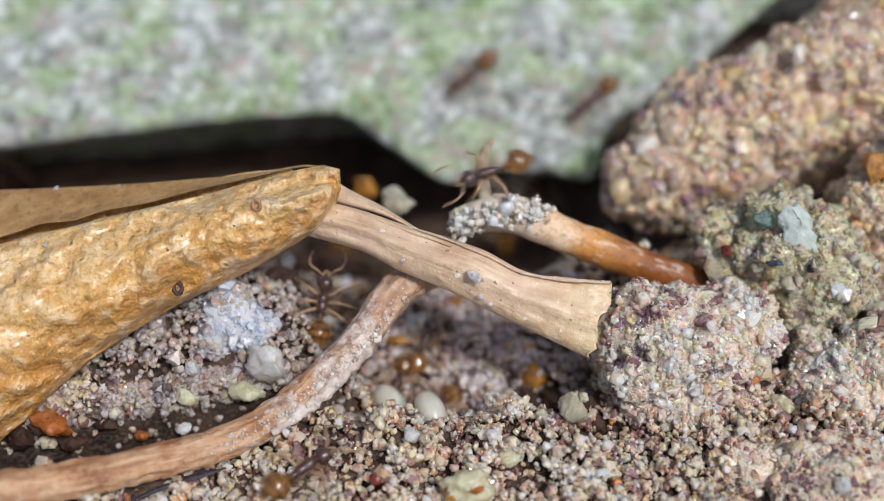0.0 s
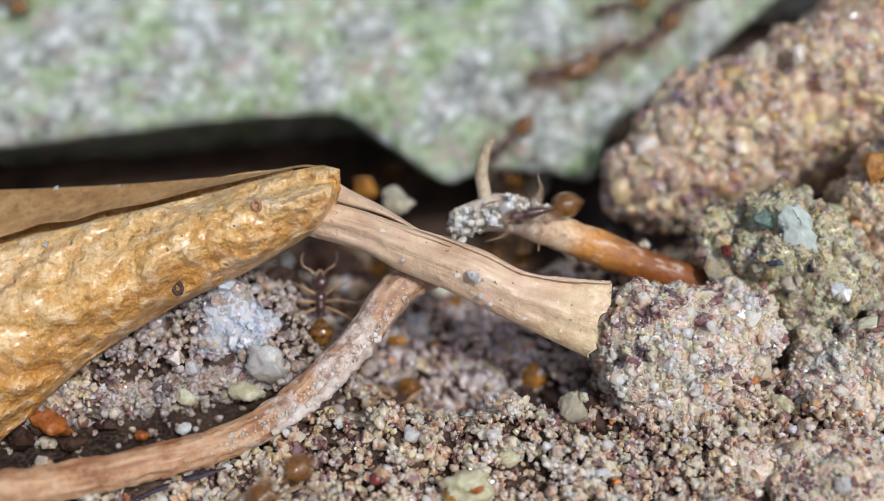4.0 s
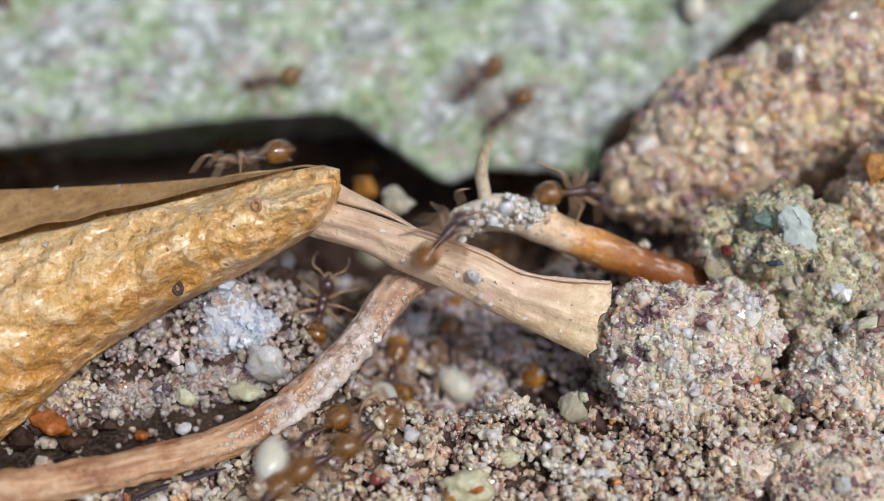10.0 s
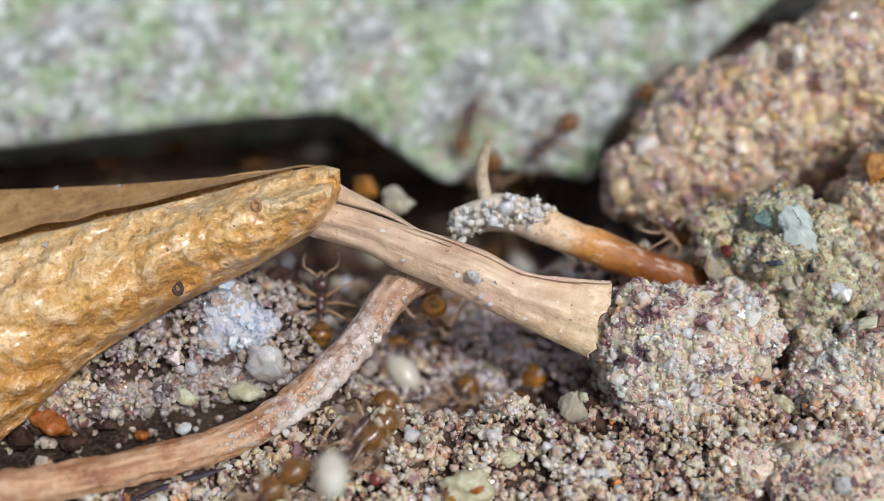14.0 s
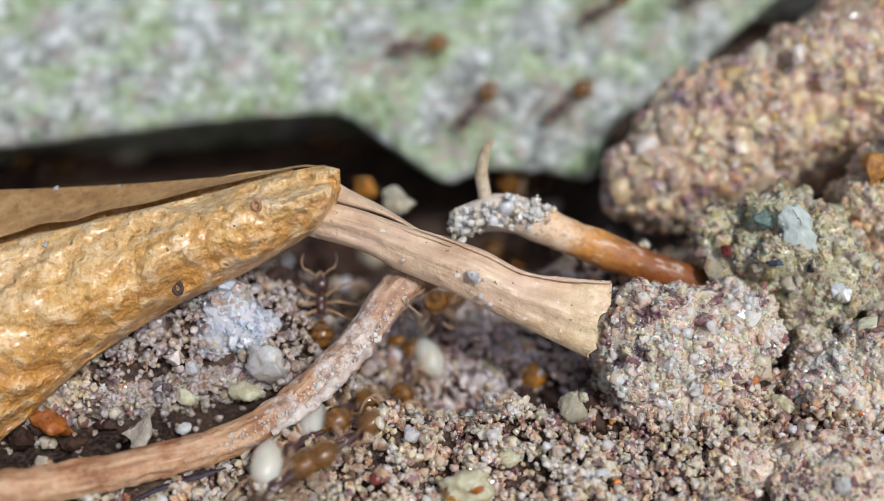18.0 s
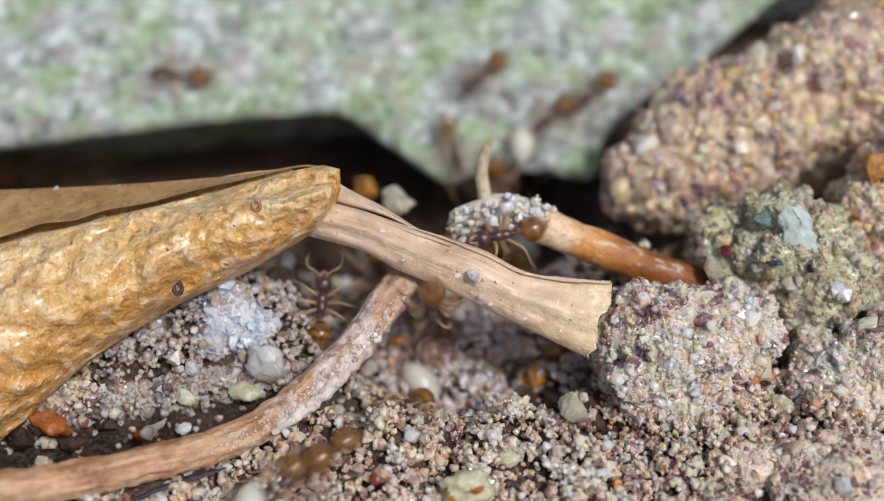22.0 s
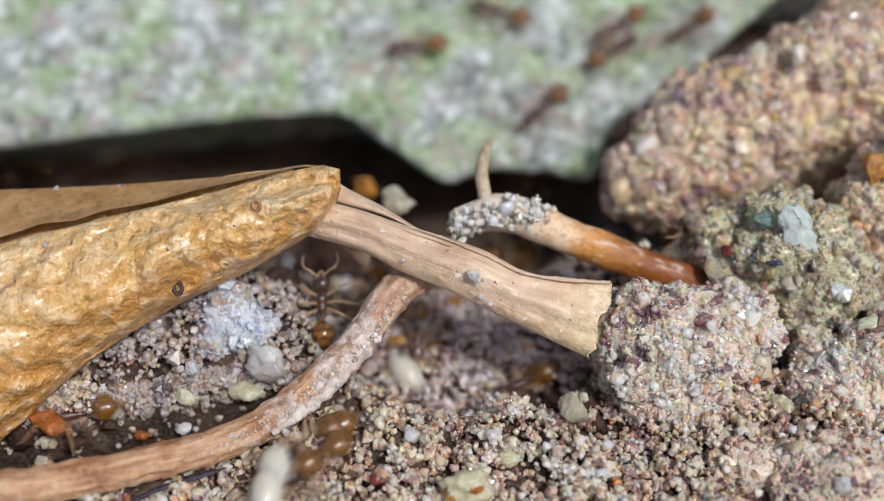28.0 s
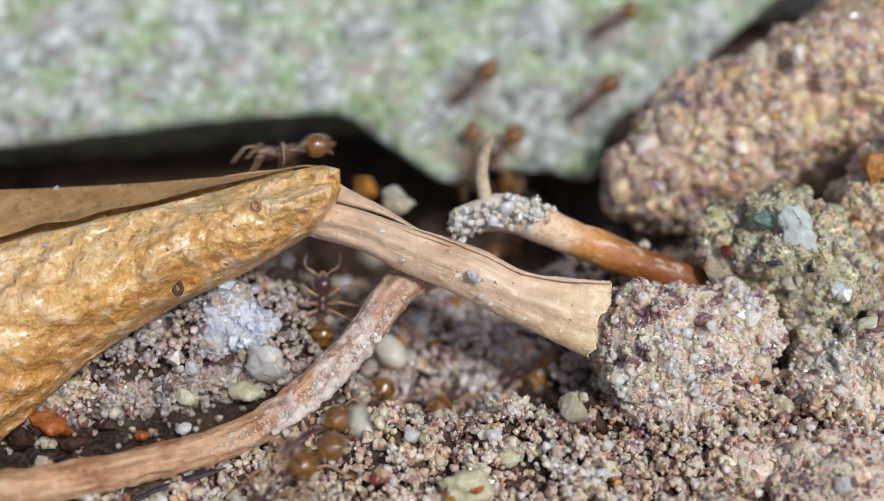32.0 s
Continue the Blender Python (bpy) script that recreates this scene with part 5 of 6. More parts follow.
ROUTES = {
    "A": Route([(15.85, 18.2, 1.34, 2), (10.76, 13.77, -0.13, 2), (7.25, 11.4, -0.91, 2), (4.56, 9.11, -1.66, 2), (2.66, 7.34, -2.25, 2), (1.96, 6.5, -2.64, 0), (4, 8.6, -8.14, 1)]),
    "B": Route([(4, 8.6, -8.14, 1), (3.2, 5.5, -8.67, 1), (1.5, 2.6, -6.25, 1), (-0.81, -0.87, -2.69, 1), (-0.88, -2.83, -2.76, 1), (-1.16, -4.3, -2.7, 1), (-2.37, -7.57, 0.05, 1), (-4.5, -9.48, 0.27, 1), (-6.02, -11.29, 0.19, 1)]),
    "C": Route([(5.5, 4, -6.3, 1), (5.05, -2.53, -1.47, 0), (3.82, -3.09, -2.73, 1), (2.1, -3.98, -2.82, 1), (-0.08, -4.77, -2.69, 1), (-2.18, -7.81, 0.11, 1), (-4.5, -9.48, 0.27, 1), (-6.02, -11.29, 0.19, 1)]),
    "D": Route([(9.5, 6, -6.05, 1), (7.81, 0.19, 0.81, 0), (5.28, 0, 2.35, 0), (3.28, -0.81, 2.97, 0), (1.4, -1.36, 3.03, 0), (0.11, -3.1, 3.67, 0), (-0.34, -3.46, 2.84, 0), (-0.26, -3.03, 1.11, 0), (-0.49, -1.8, -2.81, 1), (-0.97, -3.78, -2.78, 1), (-2.37, -7.57, 0.05, 1), (-4.5, -9.48, 0.27, 1), (-6.02, -11.29, 0.19, 1)]),
    "E": Route([(-2, 6.5, -9.14, 1), (-2.99, 0.03, 3.29, 0), (-3.5, -0.59, 4.86, 3), (-4.8, -0.37, 4.65, 3), (-7.1, -0.17, 4.03, 3), (-10.93, -0.06, 3.48, 3), (-14.74, -0.02, 3.24, 3), (-17.56, -0.07, 3.21, 3), (-27, -4, 0.3, 1)]),
    "F": Route([(-1.68, -2.88, -2.68, 1), (-3.52, -4.03, -1.03, 1), (-4.83, -5.62, -0.02, 1), (-6.52, -5.95, -0.68, 1), (-9.34, -6.41, -1.33, 1), (-12.36, -6.94, -2.04, 1), (-15.42, -7.55, -2.81, 1), (-17.66, -7.98, -3.17, 1)]),
    "G": Route([(15.85, 18.2, 1.34, 2), (8.74, 12.44, -0.56, 2), (4.6, 10.25, -1.29, 2), (0.38, 11.53, -0.87, 2), (-3.4, 11.14, -0.99, 2), (-8.06, 9.99, -1.37, 2), (-11.85, 10.37, -1.25, 2), (-15.85, 12.44, -0.56, 2), (-20.48, 14.58, 0.14, 2), (-23.68, 16.23, 0.68, 2)]),
    "S": Route([(9.5, 6, -6.05, 1), (7.81, 0.19, 0.81, 0), (6.1, -0.4, 2.1, 0), (5.0, -3.3, 3.45, 0), (3.83, -3.95, 3.3, 4), (3.03, -4.65, 3.2, 4), (2.5, -4.95, 2.6, 4), (2.35, -4.7, 1.2, 0), (1.7, -4.4, -2.6, 1), (-1.2, -6.4, 0, 1), (-2.37, -7.57, 0.05, 1), (-4.5, -9.48, 0.27, 1), (-6.02, -11.29, 0.19, 1)]),
    "V": Route([(9.5, 6, -6.05, 1), (8.3, -0.6, 0.5, 0), (6.6, -3.3, 3.1, 0), (5.3, -4.2, 3.3, 4), (4.69, -4.45, 3.1, 4), (3.8, -5.05, 2.65, 4), (2.83, -4.75, 2.95, 4), (2.13, -4.3, 3.4, 4), (1.9, -3.3, 3.85, 4), (2.0, -2.2, 3.2, 0), (2.2, -0.3, 1.6, 0), (2.6, 4.0, -6.5, 1), (4, 8.6, -8.14, 1)]),
    "T": Route([(4, 8.6, -8.14, 1), (3.2, 5.5, -8.67, 1), (1.5, 2.6, -6.25, 1), (0.4, -1.6, -2.6, 1), (0.1, -3.3, -0.6, 0), (-0.5, -3.7, 1.9, 0), (-1.49, -3.6, 2.75, 4), (-2.35, -3.2, 2.5, 0), (-3.6, -2.4, 2.2, 0), (-5.0, -1.8, 1.6, 0), (-8.0, -2.6, 0.9, 0), (-12.0, -4.2, 0.2, 0), (-17.66, -7.98, -3.17, 1)]),
    "U": Route([(-6.02, -11.29, 0.19, 1), (-4.9, -9.2, 0.4, 1), (-4.1, -7.4, 1.3, 0), (-3.3, -6.1, 1.85, 4), (-2.72, -5.55, 2.05, 4), (-2.1, -5.2, 1.6, 0), (-1.16, -4.3, -2.5, 1), (-0.88, -2.83, -2.76, 1), (1.5, 2.6, -6.25, 1), (3.2, 5.5, -8.67, 1), (4, 8.6, -8.14, 1)]),
}
ENDS = {"S": (3, 0), "V": (3, 3), "T": (3, 0), "U": (0, 3), "A": (5, 3), "B": (3, 0), "C": (3, 0), "D": (3, 0), "E": (2, 1), "F": (3, 0), "G": (5, 7)}

# The ring of ways by which ants come back, out of sight: from the sand in front, under the stone, and over its top.
CHAIN = [(-8.0, -16.0, 0, 1), (-27.0, -6.0, 0, 1), (-22.0, 12.6, 0, 1), (4.5, 11.8, 0, 1), (30.0, 12.5, 0, 1), (29.0, 22.0, 0, 2), (2.0, 26.0, 0, 2), (-27.0, 22.0, 0, 2)]
SIGHTINGS = []


def passing(t, *rows):
    """At t seconds ants pass: trail, mm along it, mm to its side, way along it, and whether each carries a pupa."""
    SIGHTINGS.extend((t, *r) for r in rows)


passing(0, ("A", 13.6, 1.1, 1, 0), ("A", 16.3, -3.2, 1, 0), ("B", 17.6, -0.4, 1, 1), ("B", 18.5, 1.7, 1, 1), ("D", 16.5, -1.6, 1, 0))
passing(1, ("A", 10.2, -0.0, -1, 0), ("D", 15.4, 0.1, -1, 0), ("D", 11.0, 0.0, 1, 0), ("B", 18.2, 1.6, 1, 1), ("B", 11.0, 0.4, 1, 1), ("C", 11.9, -1.8, 1, 0))
passing(2, ("G", 36.3, 1.2, -1, 0), ("G", 17.6, 2.1, 1, 0), ("E", 21.0, -0.55, 1, 0), ("D", 13.6, -0.2, -1, 0), ("D", 20.2, 0.2, 1, 0), ("D", 17.1, 0.6, 1, 0), ("C", 11.8, -1.1, 1, 0), ("B", 14.4, -1.0, 1, 1), ("B", 21.9, 1.0, 1, 0), ("B", 9.7, -5.7, 1, 1))
passing(3, ("G", 22.5, -0.6, -1, 0), ("A", 11.5, -2.1, 1, 0), ("A", 5.6, 2.3, 1, 0), ("A", 13.6, -0.2, 1, 0), ("A", 16.5, -1.6, 1, 0), ("A", 11.5, 1.5, 1, 0), ("A", 14.2, 0.4, 1, 1), ("A", 11.5, 1.7, 1, 1), ("A", 14.7, 1.8, 1, 1), ("C", 12.9, 0.3, 1, 0))
passing(6, ("G", 34.6, -0.4, 1, 0), ("G", 30.9, -0.4, 1, 0), ("E", 19.8, 0.0, 1, 0), ("E", 27.8, 0.0, 1, 0), ("A", 15.8, -0.4, 1, 0), ("A", 13.2, 1.2, 1, 0), ("B", 21.9, -1.9, 1, 0), ("C", 13.8, -1.3, 1, 0), ("C", 11.8, 0.3, 1, 0), ("B", 17.8, 0.6, 1, 1), ("B", 24.0, -0.8, 1, 0), ("B", 23.7, -1.3, 1, 1), ("B", 16.3, -1.0, 1, 0), ("B", 15.0, 0.4, 1, 0))
passing(7, ("A", 18.6, -1.2, 1, 0), ("A", 10.5, 1.7, -1, 0), ("D", 17.2, -0.0, 1, 0), ("D", 18.9, -0.5, 1, 0), ("D", 21.1, -0.2, 1, 0), ("V", ROUTES["V"].nearest((3.8, -5.05, 2.65)), 0.0, 1, 0), ("C", 12.3, 1.0, 1, 0), ("B", 19.4, -0.8, 1, 1), ("B", 20.0, 0.6, 1, 0), ("B", 24.1, -1.1, 1, 1), ("C", 15.1, -3.6, 1, 0))
passing(8, ("G", 31.1, 1.5, 1, 0), ("A", 14.1, -2.6, 1, 0), ("A", 11.7, 0.7, 1, 0), ("A", 8.8, 1.5, 1, 0), ("A", 14.4, 0.8, 1, 0), ("B", 11.4, -4.6, 1, 0), ("C", 15.4, -3.7, -1, 0), ("C", 13.3, -2.6, -1, 0), ("B", 15.7, 0.2, 1, 1), ("F", 6.1, 0.1, 1, 0), ("C", 12.9, 1.0, 1, 0), ("B", 19.5, 2.5, 1, 0), ("B", 15.9, 0.4, 1, 0))
passing(9, ("G", 27.4, 0.0, 1, 0), ("A", 18.6, -3.9, 1, 0), ("A", 18.9, -0.4, 1, 0), ("A", 14.9, 1.7, 1, 1), ("D", 20.3, 0.2, 1, 0), ("F", 4.8, -0.5, 1, 0), ("C", 12.7, 0.6, 1, 0), ("C", 11.2, -0.1, 1, 0), ("B", 15.4, -0.3, 1, 1), ("B", 15.2, 1.2, 1, 1), ("B", 20.8, -1.9, 1, 1), ("B", 23.5, 0.3, 1, 0), ("C", 14.4, 0.8, 1, 0))
passing(10, ("E", 19.6, 0.0, 1, 0), ("A", 16.2, -2.8, 1, 0), ("A", 16.5, -0.9, 1, 0), ("G", 26.4, 0.2, 1, 0), ("D", 14.3, -0.4, -1, 0), ("D", 19.4, -0.3, -1, 0), ("B", 17.0, -0.7, 1, 1), ("B", 15.6, 1.3, 1, 1), ("B", 23.2, -0.9, 1, 1), ("A", 2.4, 3.7, 1, 0))
passing(11, ("A", 15.2, -3.4, 1, 0), ("A", 15.7, -1.5, 1, 0), ("D", 17.1, -1.3, 1, 0), ("A", 15.6, 1.5, 1, 1), ("B", 11.4, -5.1, 1, 0), ("B", 13.4, 0.9, 1, 1), ("C", 12.6, -0.1, 1, 0), ("C", 11.1, 0.4, 1, 0), ("B", 21.7, 1.0, 1, 0), ("B", 21.7, -1.1, 1, 0), ("A", 8.7, 3.2, 1, 0))
passing(12, ("G", 18.8, -0.0, -1, 0), ("A", 12.9, 0.3, 1, 0), ("A", 18.6, -2.7, 1, 0), ("A", 11.1, 1.9, 1, 0), ("A", 4.9, 2.4, 1, 0), ("E", 26.1, -0.6, 1, 0), ("D", 20.9, -0.3, 1, 0), ("U", ROUTES["U"].nearest((-2.72, -5.55, 2.05)), 0.0, 1, 0), ("T", ROUTES["T"].nearest((-1.49, -3.6, 2.75)), 0.0, 1, 0), ("D", 2.0, -1.7, 1, 0), ("B", 12.7, 0.2, 1, 1), ("B", 17.5, 1.1, 1, 1), ("B", 22.8, 0.2, 1, 0), ("B", 22.3, 0.7, 1, 1))
passing(13, ("A", 16.5, -3.1, 1, 0), ("A", 17.1, -0.8, 1, 0), ("A", 25.0, -1.1, 1, 1), ("A", 10.9, 4.7, 1, 0), ("A", 8.2, 2.3, 1, 0), ("D", 20.7, -0.8, 1, 0), ("B", 21.4, -1.0, 1, 1), ("B", 15.5, -0.2, 1, 1), ("B", 14.9, -0.1, 1, 0), ("C", 13.0, 0.0, 1, 0), ("B", 22.0, 2.3, 1, 0), ("F", 10.4, 0.1, 1, 0), ("B", 25.5, -0.6, 1, 0))
passing(14, ("A", 17.9, -1.7, -1, 0), ("A", 16.0, 1.2, 1, 0), ("A", 10.8, 2.3, -1, 0), ("A", 25.0, -0.5, 1, 1), ("B", 15.0, -0.4, 1, 1), ("B", 17.7, 2.0, 1, 0), ("B", 22.9, 0.4, 1, 0), ("B", 22.4, 0.4, 1, 1), ("C", 14.4, 1.0, 1, 0), ("D", 22.5, 0.0, 1, 0))
passing(17, ("G", 14.5, 0.1, -1, 0), ("A", 13.2, 1.1, 1, 0), ("D", 20.9, -0.2, 1, 0), ("C", 13.4, 0.1, 1, 0), ("C", 12.0, 0.3, 1, 0), ("B", 18.0, -0.1, 1, 1), ("B", 21.8, -1.2, 1, 1), ("B", 17.8, 1.3, 1, 1), ("B", 17.6, 1.8, 1, 0), ("B", 23.2, 0.5, 1, 0), ("C", 14.7, -1.5, 1, 0))
passing(18, ("A", 10.3, -1.8, 1, 0), ("A", 17.3, -1.8, 1, 0), ("A", 14.5, 0.5, 1, 0), ("A", 20.9, 0.1, 1, 0), ("D", 21.9, -0.1, 1, 0), ("B", 13.9, 1.0, 1, 1), ("B", 16.6, -0.2, 1, 0), ("B", 21.0, -1.8, 1, 1), ("B", 22.8, -0.0, 1, 0), ("B", 23.5, -0.8, 1, 1))
passing(19, ("A", 12.2, -2.3, 1, 0), ("A", 14.3, -1.8, 1, 0), ("A", 8.8, -0.2, 1, 0), ("A", 16.8, -1.5, 1, 0), ("G", 32.5, 2.0, 1, 0), ("E", 22.9, 0.0, -1, 0), ("B", 15.9, 0.7, 1, 1), ("B", 14.6, -1.6, 1, 1), ("B", 16.4, 1.8, 1, 1), ("B", 20.3, 0.3, 1, 0), ("C", 15.1, 1.1, 1, 0))
passing(20, ("A", 17.4, -2.8, 1, 0), ("A", 13.9, -0.1, 1, 0), ("A", 10.0, -0.3, 1, 0), ("A", 16.3, -0.7, 1, 0), ("A", 13.1, 2.1, 1, 0), ("D", 15.0, -0.9, 1, 0), ("S", ROUTES["S"].nearest((3.03, -4.65, 3.2)), 0.0, 1, 0), ("C", 14.2, -3.2, 1, 0), ("B", 14.6, -0.2, 1, 1), ("B", 21.5, -0.9, 1, 0), ("B", 17.5, 1.0, 1, 1))
passing(21, ("G", 19.9, -1.7, 1, 0), ("A", 12.1, -1.5, 1, 0), ("A", 8.2, 0.7, 1, 0), ("A", 14.1, 0.8, 1, 0), ("E", 19.1, 0.0, -1, 0), ("D", 11.2, 0.2, 1, 0), ("D", 15.9, 1.1, 1, 0), ("B", 14.6, 1.0, 1, 1), ("B", 16.5, -0.9, 1, 0), ("B", 19.8, -0.8, 1, 1), ("B", 23.4, 0.4, 1, 0), ("C", 13.8, -2.1, 1, 0))
passing(22, ("A", 15.9, -2.8, 1, 0), ("A", 18.6, -2.7, 1, 0), ("A", 13.5, 0.9, 1, 0), ("A", 10.9, 2.8, 1, 0), ("A", 8.5, 5.1, 1, 0), ("A", 15.5, 0.5, 1, 1), ("A", 25.0, -0.6, 1, 1), ("D", 16.6, 0.7, 1, 0), ("B", 15.4, 0.1, 1, 1), ("B", 19.7, 1.0, 1, 0), ("C", 12.4, -0.3, 1, 0))
passing(23, ("A", 16.2, -2.6, 1, 0), ("A", 13.8, -1.1, 1, 0), ("A", 11.2, -0.6, 1, 0), ("A", 8.3, -0.5, 1, 0), ("D", 17.1, -0.1, 1, 0), ("B", 12.4, -0.0, 1, 1), ("B", 5.6, 0.6, 1, 1), ("B", 20.3, -0.9, 1, 1), ("F", 7.3, -0.0, 1, 0), ("B", 15.7, -0.0, 1, 0), ("B", 24.0, -0.1, 1, 0))
passing(24, ("A", 10.6, -1.2, 1, 0), ("A", 8.7, 0.7, 1, 0), ("A", 17.0, -1.7, 1, 0), ("A", 13.9, 0.7, 1, 0), ("D", 18.5, -0.2, 1, 0), ("B", 13.3, 0.4, 1, 0), ("B", 14.9, 1.5, 1, 1), ("C", 12.4, -0.1, 1, 0), ("F", 12.7, 0.1, 1, 0), ("B", 18.5, 0.9, 1, 0))
passing(25, ("G", 21.8, 1.2, 1, 0), ("A", 14.2, -0.5, 1, 1), ("E", 25.5, -0.5, -1, 0), ("B", 14.3, 1.3, 1, 1), ("B", 16.4, 0.6, 1, 1), ("C", 13.8, 0.6, 1, 0), ("C", 12.4, -0.4, 1, 0), ("B", 24.1, -1.3, -1, 0), ("F", 11.5, -0.2, 1, 0), ("B", 19.6, -0.5, 1, 1), ("F", 4.8, 0.5, 1, 0))
passing(28, ("G", 17.4, -2.2, 1, 0), ("A", 10.3, -0.8, 1, 0), ("A", 15.4, -0.0, 1, 0), ("A", 8.0, 0.9, 1, 0), ("C", 13.0, 0.4, 1, 0), ("B", 15.1, -0.3, 1, 1), ("B", 23.7, -0.7, 1, 0), ("B", 15.0, 0.1, 1, 0), ("F", 12.3, -0.1, 1, 0), ("B", 23.2, -0.6, 1, 1))
passing(29, ("G", 31.1, 0.5, 1, 0), ("E", 18.3, -0.9, 1, 0), ("D", 19.7, -0.1, 1, 0), ("C", 9.2, -0.2, 1, 0), ("B", 14.8, -0.3, 1, 1), ("B", 13.9, 1.1, 1, 1), ("B", 18.7, 1.7, 1, 0), ("B", 23.4, 0.7, 1, 0), ("C", 11.0, 0.1, 1, 0))
passing(30, ("G", 28.1, 1.2, 1, 0), ("A", 12.7, -0.4, 1, 0), ("A", 17.3, -1.6, 1, 0), ("D", 15.4, 1.4, 1, 0), ("B", 20.3, 0.3, 1, 1), ("B", 23.4, -1.2, 1, 0), ("C", 12.5, -2.2, 1, 0), ("C", 12.0, -0.2, 1, 0), ("B", 17.9, 2.1, 1, 0), ("F", 10.3, 0.1, 1, 0), ("C", 13.7, 0.7, 1, 0), ("B", 17.3, -0.6, 1, 0))
passing(31, ("A", 13.9, -2.9, 1, 1), ("A", 16.5, -1.6, 1, 0), ("A", 15.2, -0.2, 1, 0), ("A", 13.6, 0.9, 1, 0), ("A", 9.5, 0.9, 1, 0), ("A", 6.6, 2.0, 1, 0), ("B", 14.1, -0.0, 1, 1), ("B", 22.1, -0.2, 1, 1), ("C", 12.7, -1.4, 1, 0), ("B", 14.0, 0.1, 1, 0), ("B", 19.5, 2.5, 1, 0))
passing(32, ("A", 10.5, -1.1, 1, 0), ("A", 16.6, -2.8, 1, 0), ("A", 13.5, 1.1, 1, 0), ("A", 18.6, -1.4, 1, 0), ("E", 18.6, -0.9, 1, 0), ("B", 14.6, -0.8, 1, 1), ("B", 19.8, -0.8, 1, 1), ("B", 18.1, 1.8, -1, 0), ("C", 12.6, 0.0, 1, 0), ("B", 23.4, -0.9, 1, 0))
passing(4.4, ("A", 14.1, -2.6, 1, 0), ("A", 14.4, 0.8, 1, 0), ("C", 12.9, 1.0, 1, 0), ("B", 15.7, 0.2, 1, 1), ("D", 20.3, 0.2, 1, 0), ("B", 23.5, 0.3, 1, 0))
passing(5.1, ("A", 15.2, -3.4, 1, 0), ("A", 15.7, -1.5, 1, 0), ("G", 27.4, 0.0, 1, 0), ("B", 17.0, -0.7, 1, 1), ("C", 11.1, 0.4, 1, 0), ("E", 19.6, 0.0, 1, 0))
passing(15, ("A", 12.9, 0.3, 1, 0), ("A", 18.6, -2.7, 1, 0), ("D", 20.9, -0.3, 1, 0), ("B", 12.7, 0.2, 1, 1), ("B", 22.8, 0.2, 1, 0), ("C", 13.0, 0.0, 1, 0))
passing(15.9, ("A", 17.3, -1.8, 1, 0), ("A", 14.5, 0.5, 1, 0), ("C", 13.8, -1.3, 1, 0), ("B", 17.8, 0.6, 1, 1), ("D", 17.2, -0.0, 1, 0), ("E", 21.0, 0.0, 1, 0))
passing(26.1, ("A", 15.9, -2.8, 1, 0), ("A", 13.5, 0.9, 1, 0), ("B", 15.4, 0.1, 1, 1), ("C", 12.4, -0.3, 1, 0), ("D", 16.6, 0.7, 1, 0), ("B", 23.4, 0.4, 1, 0))
passing(26.9, ("A", 13.8, -1.1, 1, 0), ("A", 11.2, -0.6, 1, 0), ("B", 12.4, -0.0, 1, 1), ("B", 24.0, -0.1, 1, 0), ("G", 22.5, -0.6, -1, 0), ("C", 13.8, 0.6, 1, 0))


def upright(place, ahead, up):
    x = Vector(ahead).normalized()
    y = Vector(up).cross(x).normalized()
    z = x.cross(y)
    m = Matrix((x, y, z)).transposed().to_4x4()
    m.translation = Vector(place) * MM
    return m


def normal_of(kind):
    return {1: (0, 0, 1), 2: (0, -0.31, 0.95), 3: (0, 0.62, 0.78), 4: (0, -0.6, 0.8)}.get(kind, (0, -0.45, 0.89))


def pass_rows(t, name, s0, side, way, speed, g):
    """Timed way points of one pass over a trail."""
    r = ROUTES[name]
    span = np.arange(0, r.long, 1.0)
    rows = []
    for s in span if way > 0 else span[::-1]:
        when = t + way * (s - s0) / speed
        a, b = r.at(max(s - 0.4, 0)), r.at(min(s + 0.4, r.long))
        ahead = (b - a) * way
        kind = r.kind(s)
        across = np.cross(normal_of(kind), (b - a) / (np.linalg.norm(b - a) + 1e-9))
        p = r.at(s) + across * side * math.exp(-((s - s0) / 6.0) ** 2)
        rows.append((when, surface(p, kind) if kind in (1, 2) else p, kind))
    return rows


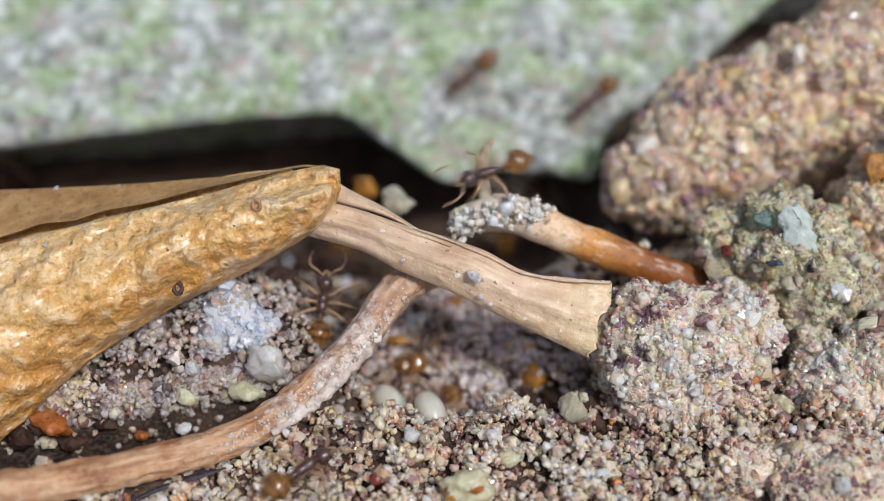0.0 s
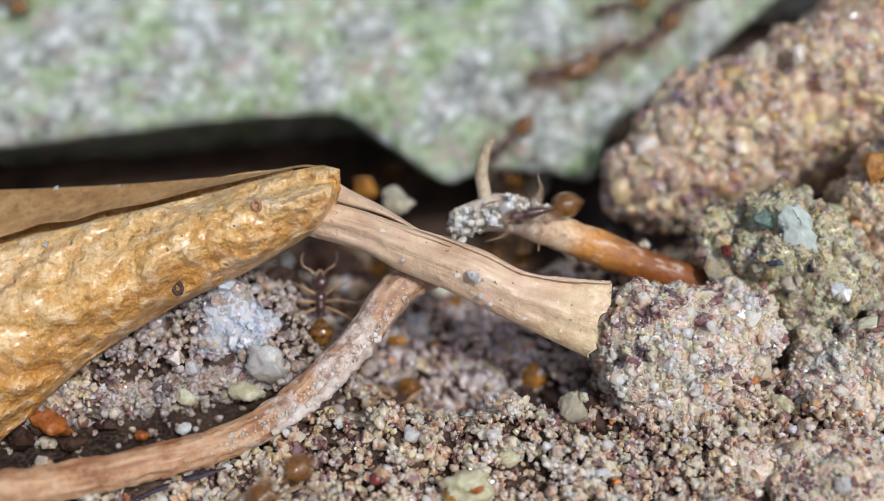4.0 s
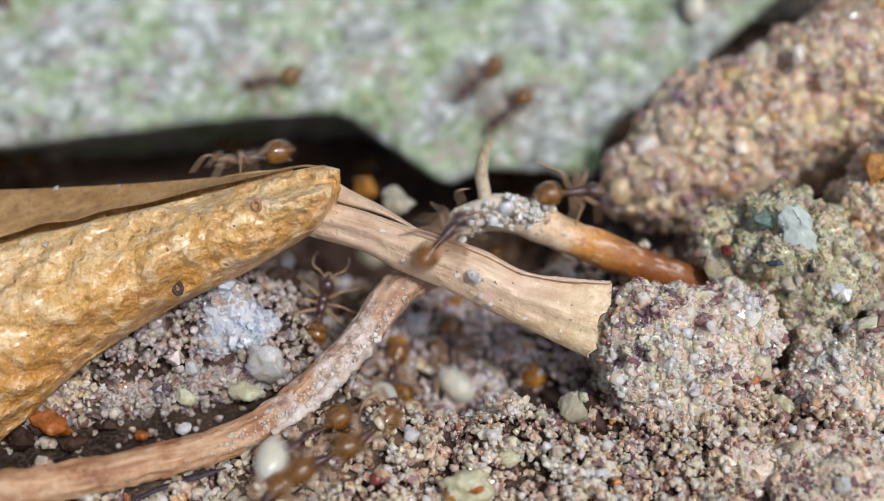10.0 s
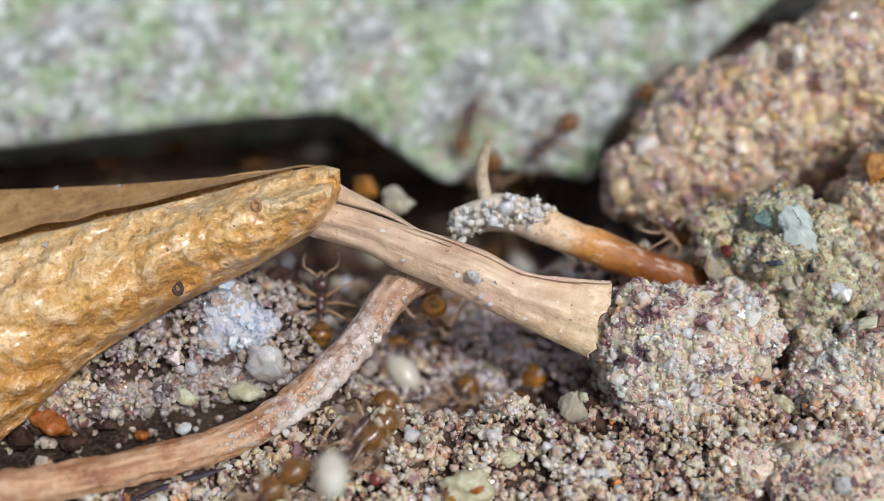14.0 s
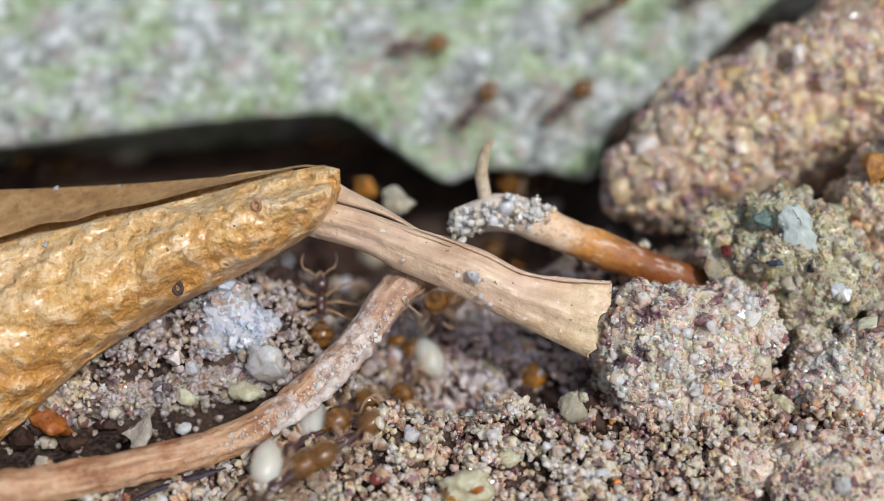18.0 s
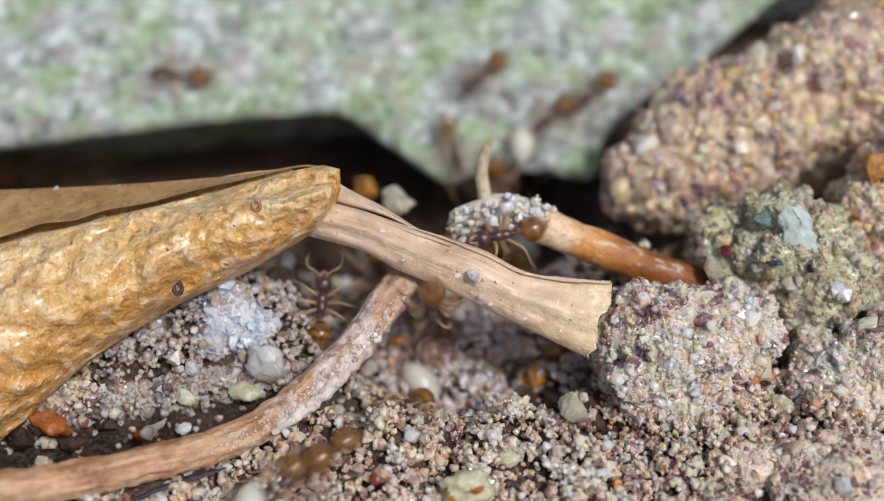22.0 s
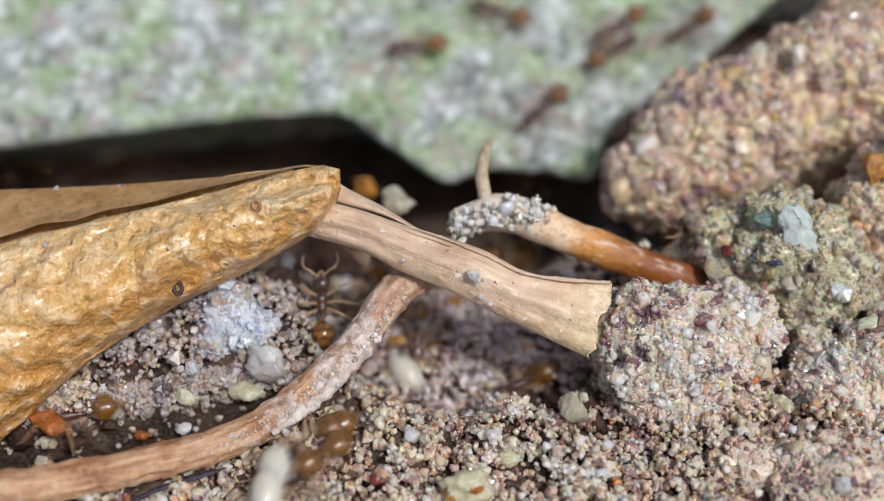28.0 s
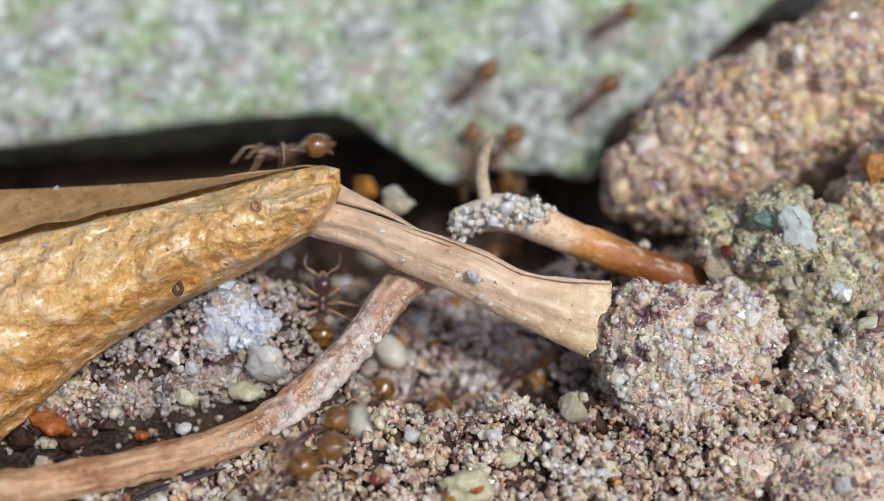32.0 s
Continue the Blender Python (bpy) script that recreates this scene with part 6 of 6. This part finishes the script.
def plan_ants(speed=11.0):
    """Gives every pass to an ant that has time to come round to its start; returns (carries, rows) for each ant."""
    g = np.random.default_rng(5)
    ants = []
    for t, name, s0, side, way, load in sorted(SIGHTINGS):
        rows = pass_rows(t, name, s0, side, way, speed * g.uniform(0.9, 1.15), g)
        first, last = ENDS[name] if way > 0 else ENDS[name][::-1]
        best = None
        for ant in ants:
            if ant["load"] != load:
                continue
            need = 1.3 * abs(ant["end"] - first) + 0.3
            gap = rows[0][0] - ant["rows"][-1][0]
            if gap > need and (best is None or gap - need < best[0]):
                best = (gap - need, ant)
        if best is None:
            ant = {"load": load, "rows": [], "end": first, "shift": g.uniform(-1.6, 1.6, 2)}
            ants.append(ant)
        else:
            ant = best[1]
        stops = range(ant["end"], first, 1 if first > ant["end"] else -1)
        hops = [CHAIN[i] for i in list(stops)[1:]] if ant["rows"] else []
        wait = CHAIN[first]
        here = [(c[0] + ant["shift"][0], c[1] + 0.4 * ant["shift"][1], 0) for c in [*hops, wait]]
        kinds = [c[3] for c in [*hops, wait]]
        if ant["rows"]:
            t0, t1 = ant["rows"][-1][0], rows[0][0]
            out = CHAIN[ant["end"]]
            here.insert(0, (out[0] + ant["shift"][0], out[1] + 0.4 * ant["shift"][1], 0))
            kinds.insert(0, out[3])
            step_t = min(1.3, (t1 - t0) / (len(here) + 1))
            times = [t0 + step_t * (i + 1) for i in range(len(here) - 1)] + [t1 - step_t]
        else:
            times = [min(rows[0][0] - 1.0, -0.5)] + [0] * (len(here) - 1)
            if rows[0][0] > 1.5:
                here, kinds, times = here + here[-1:], kinds + kinds[-1:], times + [rows[0][0] - 1.0]
        ant["rows"] += [(w, surface(p, k), k) for w, p, k in zip(times, here, kinds)]
        ant["rows"] += rows
        ant["end"] = last
    return ants


def motions():
    """Keys the ants, their legs and what they carry."""
    first_ant, first_pupa = build_ant(), build_pupa()
    load_at = pose(0.00178, 0.0001, 0.00062, 0, 15, 48)
    plans = plan_ants()
    ants = [first_ant] + [copy_thing(first_ant, pose(0, 0, 0)) for k in plans]
    pupae = [first_pupa] + [copy_thing(first_pupa, pose(0, 0, 0)) for k in plans if k["load"]][1:]
    guard = ants.pop()
    for ant, plan in zip(ants, plans):
        out = CHAIN[plan["end"]]
        rows = plan["rows"] + [(plan["rows"][-1][0] + 1.0, surface((out[0] + plan["shift"][0], out[1] + 0.4 * plan["shift"][1], 0), out[3]), out[3])]
        when = np.array([r[0] for r in rows])
        where = np.array([r[1] for r in rows])
        kinds = [r[2] for r in rows]
        marks = sorted({0.0, 32.0, *[round(float(w), 2) for w in when if 0 < w < 32]})
        keyed, gait, last_turn = [], [], None
        for t in marks:
            p = np.array([np.interp(t, when, where[:, i]) for i in range(3)])
            a = np.array([np.interp(t - 0.07, when, where[:, i]) for i in range(3)])
            b = np.array([np.interp(t + 0.07, when, where[:, i]) for i in range(3)])
            ahead = b - a
            kind = kinds[min(int(np.searchsorted(when, t)), len(kinds) - 1)]
            if np.linalg.norm(ahead) < 0.02:
                ahead = last_turn if last_turn is not None else np.array([-0.6, -0.8, 0])
            last_turn = ahead
            keyed.append((t, upright(p, ahead, normal_of(kind))))
        # a slow turn between rows that face opposite ways
        full = [keyed[0]]
        for t, m in keyed[1:]:
            t0, m0 = full[-1]
            if frame(t) <= frame(t0):
                continue
            q0, q1 = m0.to_quaternion(), m.to_quaternion()
            turn = q0.rotation_difference(q1).angle
            parts_n = int(min(turn, 2 * math.pi - turn) // 1.3)
            for k in range(parts_n):
                f = (k + 1) / (parts_n + 1)
                tm = t0 + (t - t0) * f
                if frame(t0) < frame(tm) < frame(t) and frame(tm) > frame(full[-1][0]):
                    mm = q0.slerp(q1, f).to_matrix().to_4x4()
                    mm.translation = m0.translation.lerp(m.translation, f)
                    full.append((tm, mm))
            full.append((t, m))
        walk(ant, full)
        if plan["load"]:
            walk(pupae.pop(), [(t, m @ load_at) for t, m in full])
        legs = [c for c in ant.children if c.name.startswith("leg")]
        for i, leg in enumerate(legs):
            base = leg.location.copy()
            sway = []
            for k, (t, m) in enumerate(full):
                lift = (1 if (k + i + (i // 3)) % 2 else -1)
                sway.append((t, Matrix.Translation(base) @ pose(0, 0, 0, 6 * lift, 0, 16 * lift)))
            walk(leg, sway)
    husk = build_husk()
    drag = [(0, HUSK_WAY[0], 0), (15.9, HUSK_WAY[0], 0), (16.6, HUSK_WAY[1], 20), (17.6, HUSK_WAY[1], 45), (18.4, HUSK_WAY[2], 30), (19.2, HUSK_WAY[3], 10), (20.2, HUSK_WAY[3], -5),
            (21.0, HUSK_WAY[4], -30), (22.0, HUSK_WAY[5], -60), (23.0, HUSK_WAY[4], -40), (23.8, HUSK_WAY[1], -10), (24.6, HUSK_WAY[0], 20), (32, HUSK_WAY[0], 20)]
    walk(husk, [(t, Matrix.Translation(Vector(w) * MM) @ pose(0, 0, 0, 0, 0, r)) for t, w, r in drag])
    # the guard stays in the shade beside the twig and only shifts a little
    tagged(guard, "small ant waiting beside the twig with raised feelers")
    stand = np.array(GUARD)
    walk(guard, [(t, upright(stand + [0.04 * math.sin(3 * t), 0.06 * math.sin(1.7 * t), 0], (0.1 + 0.16 * math.sin(1.3 * t), 0.8, 0.45), (0, -0.5, 0.87))) for t in np.arange(0, 32.01, 0.8)])


GUARD = (-4.04, -2.74, 0.05)
HUSK_WAY = [(-21.0, -8.5, 0.5), (-9.44, -7.81, 0.24), (-9.28, -7.78, 0.26), (-9.51, -7.78, 0.26), (-9.11, -7.62, 0.27), (-8.91, -7.73, 0.31)]
motions()
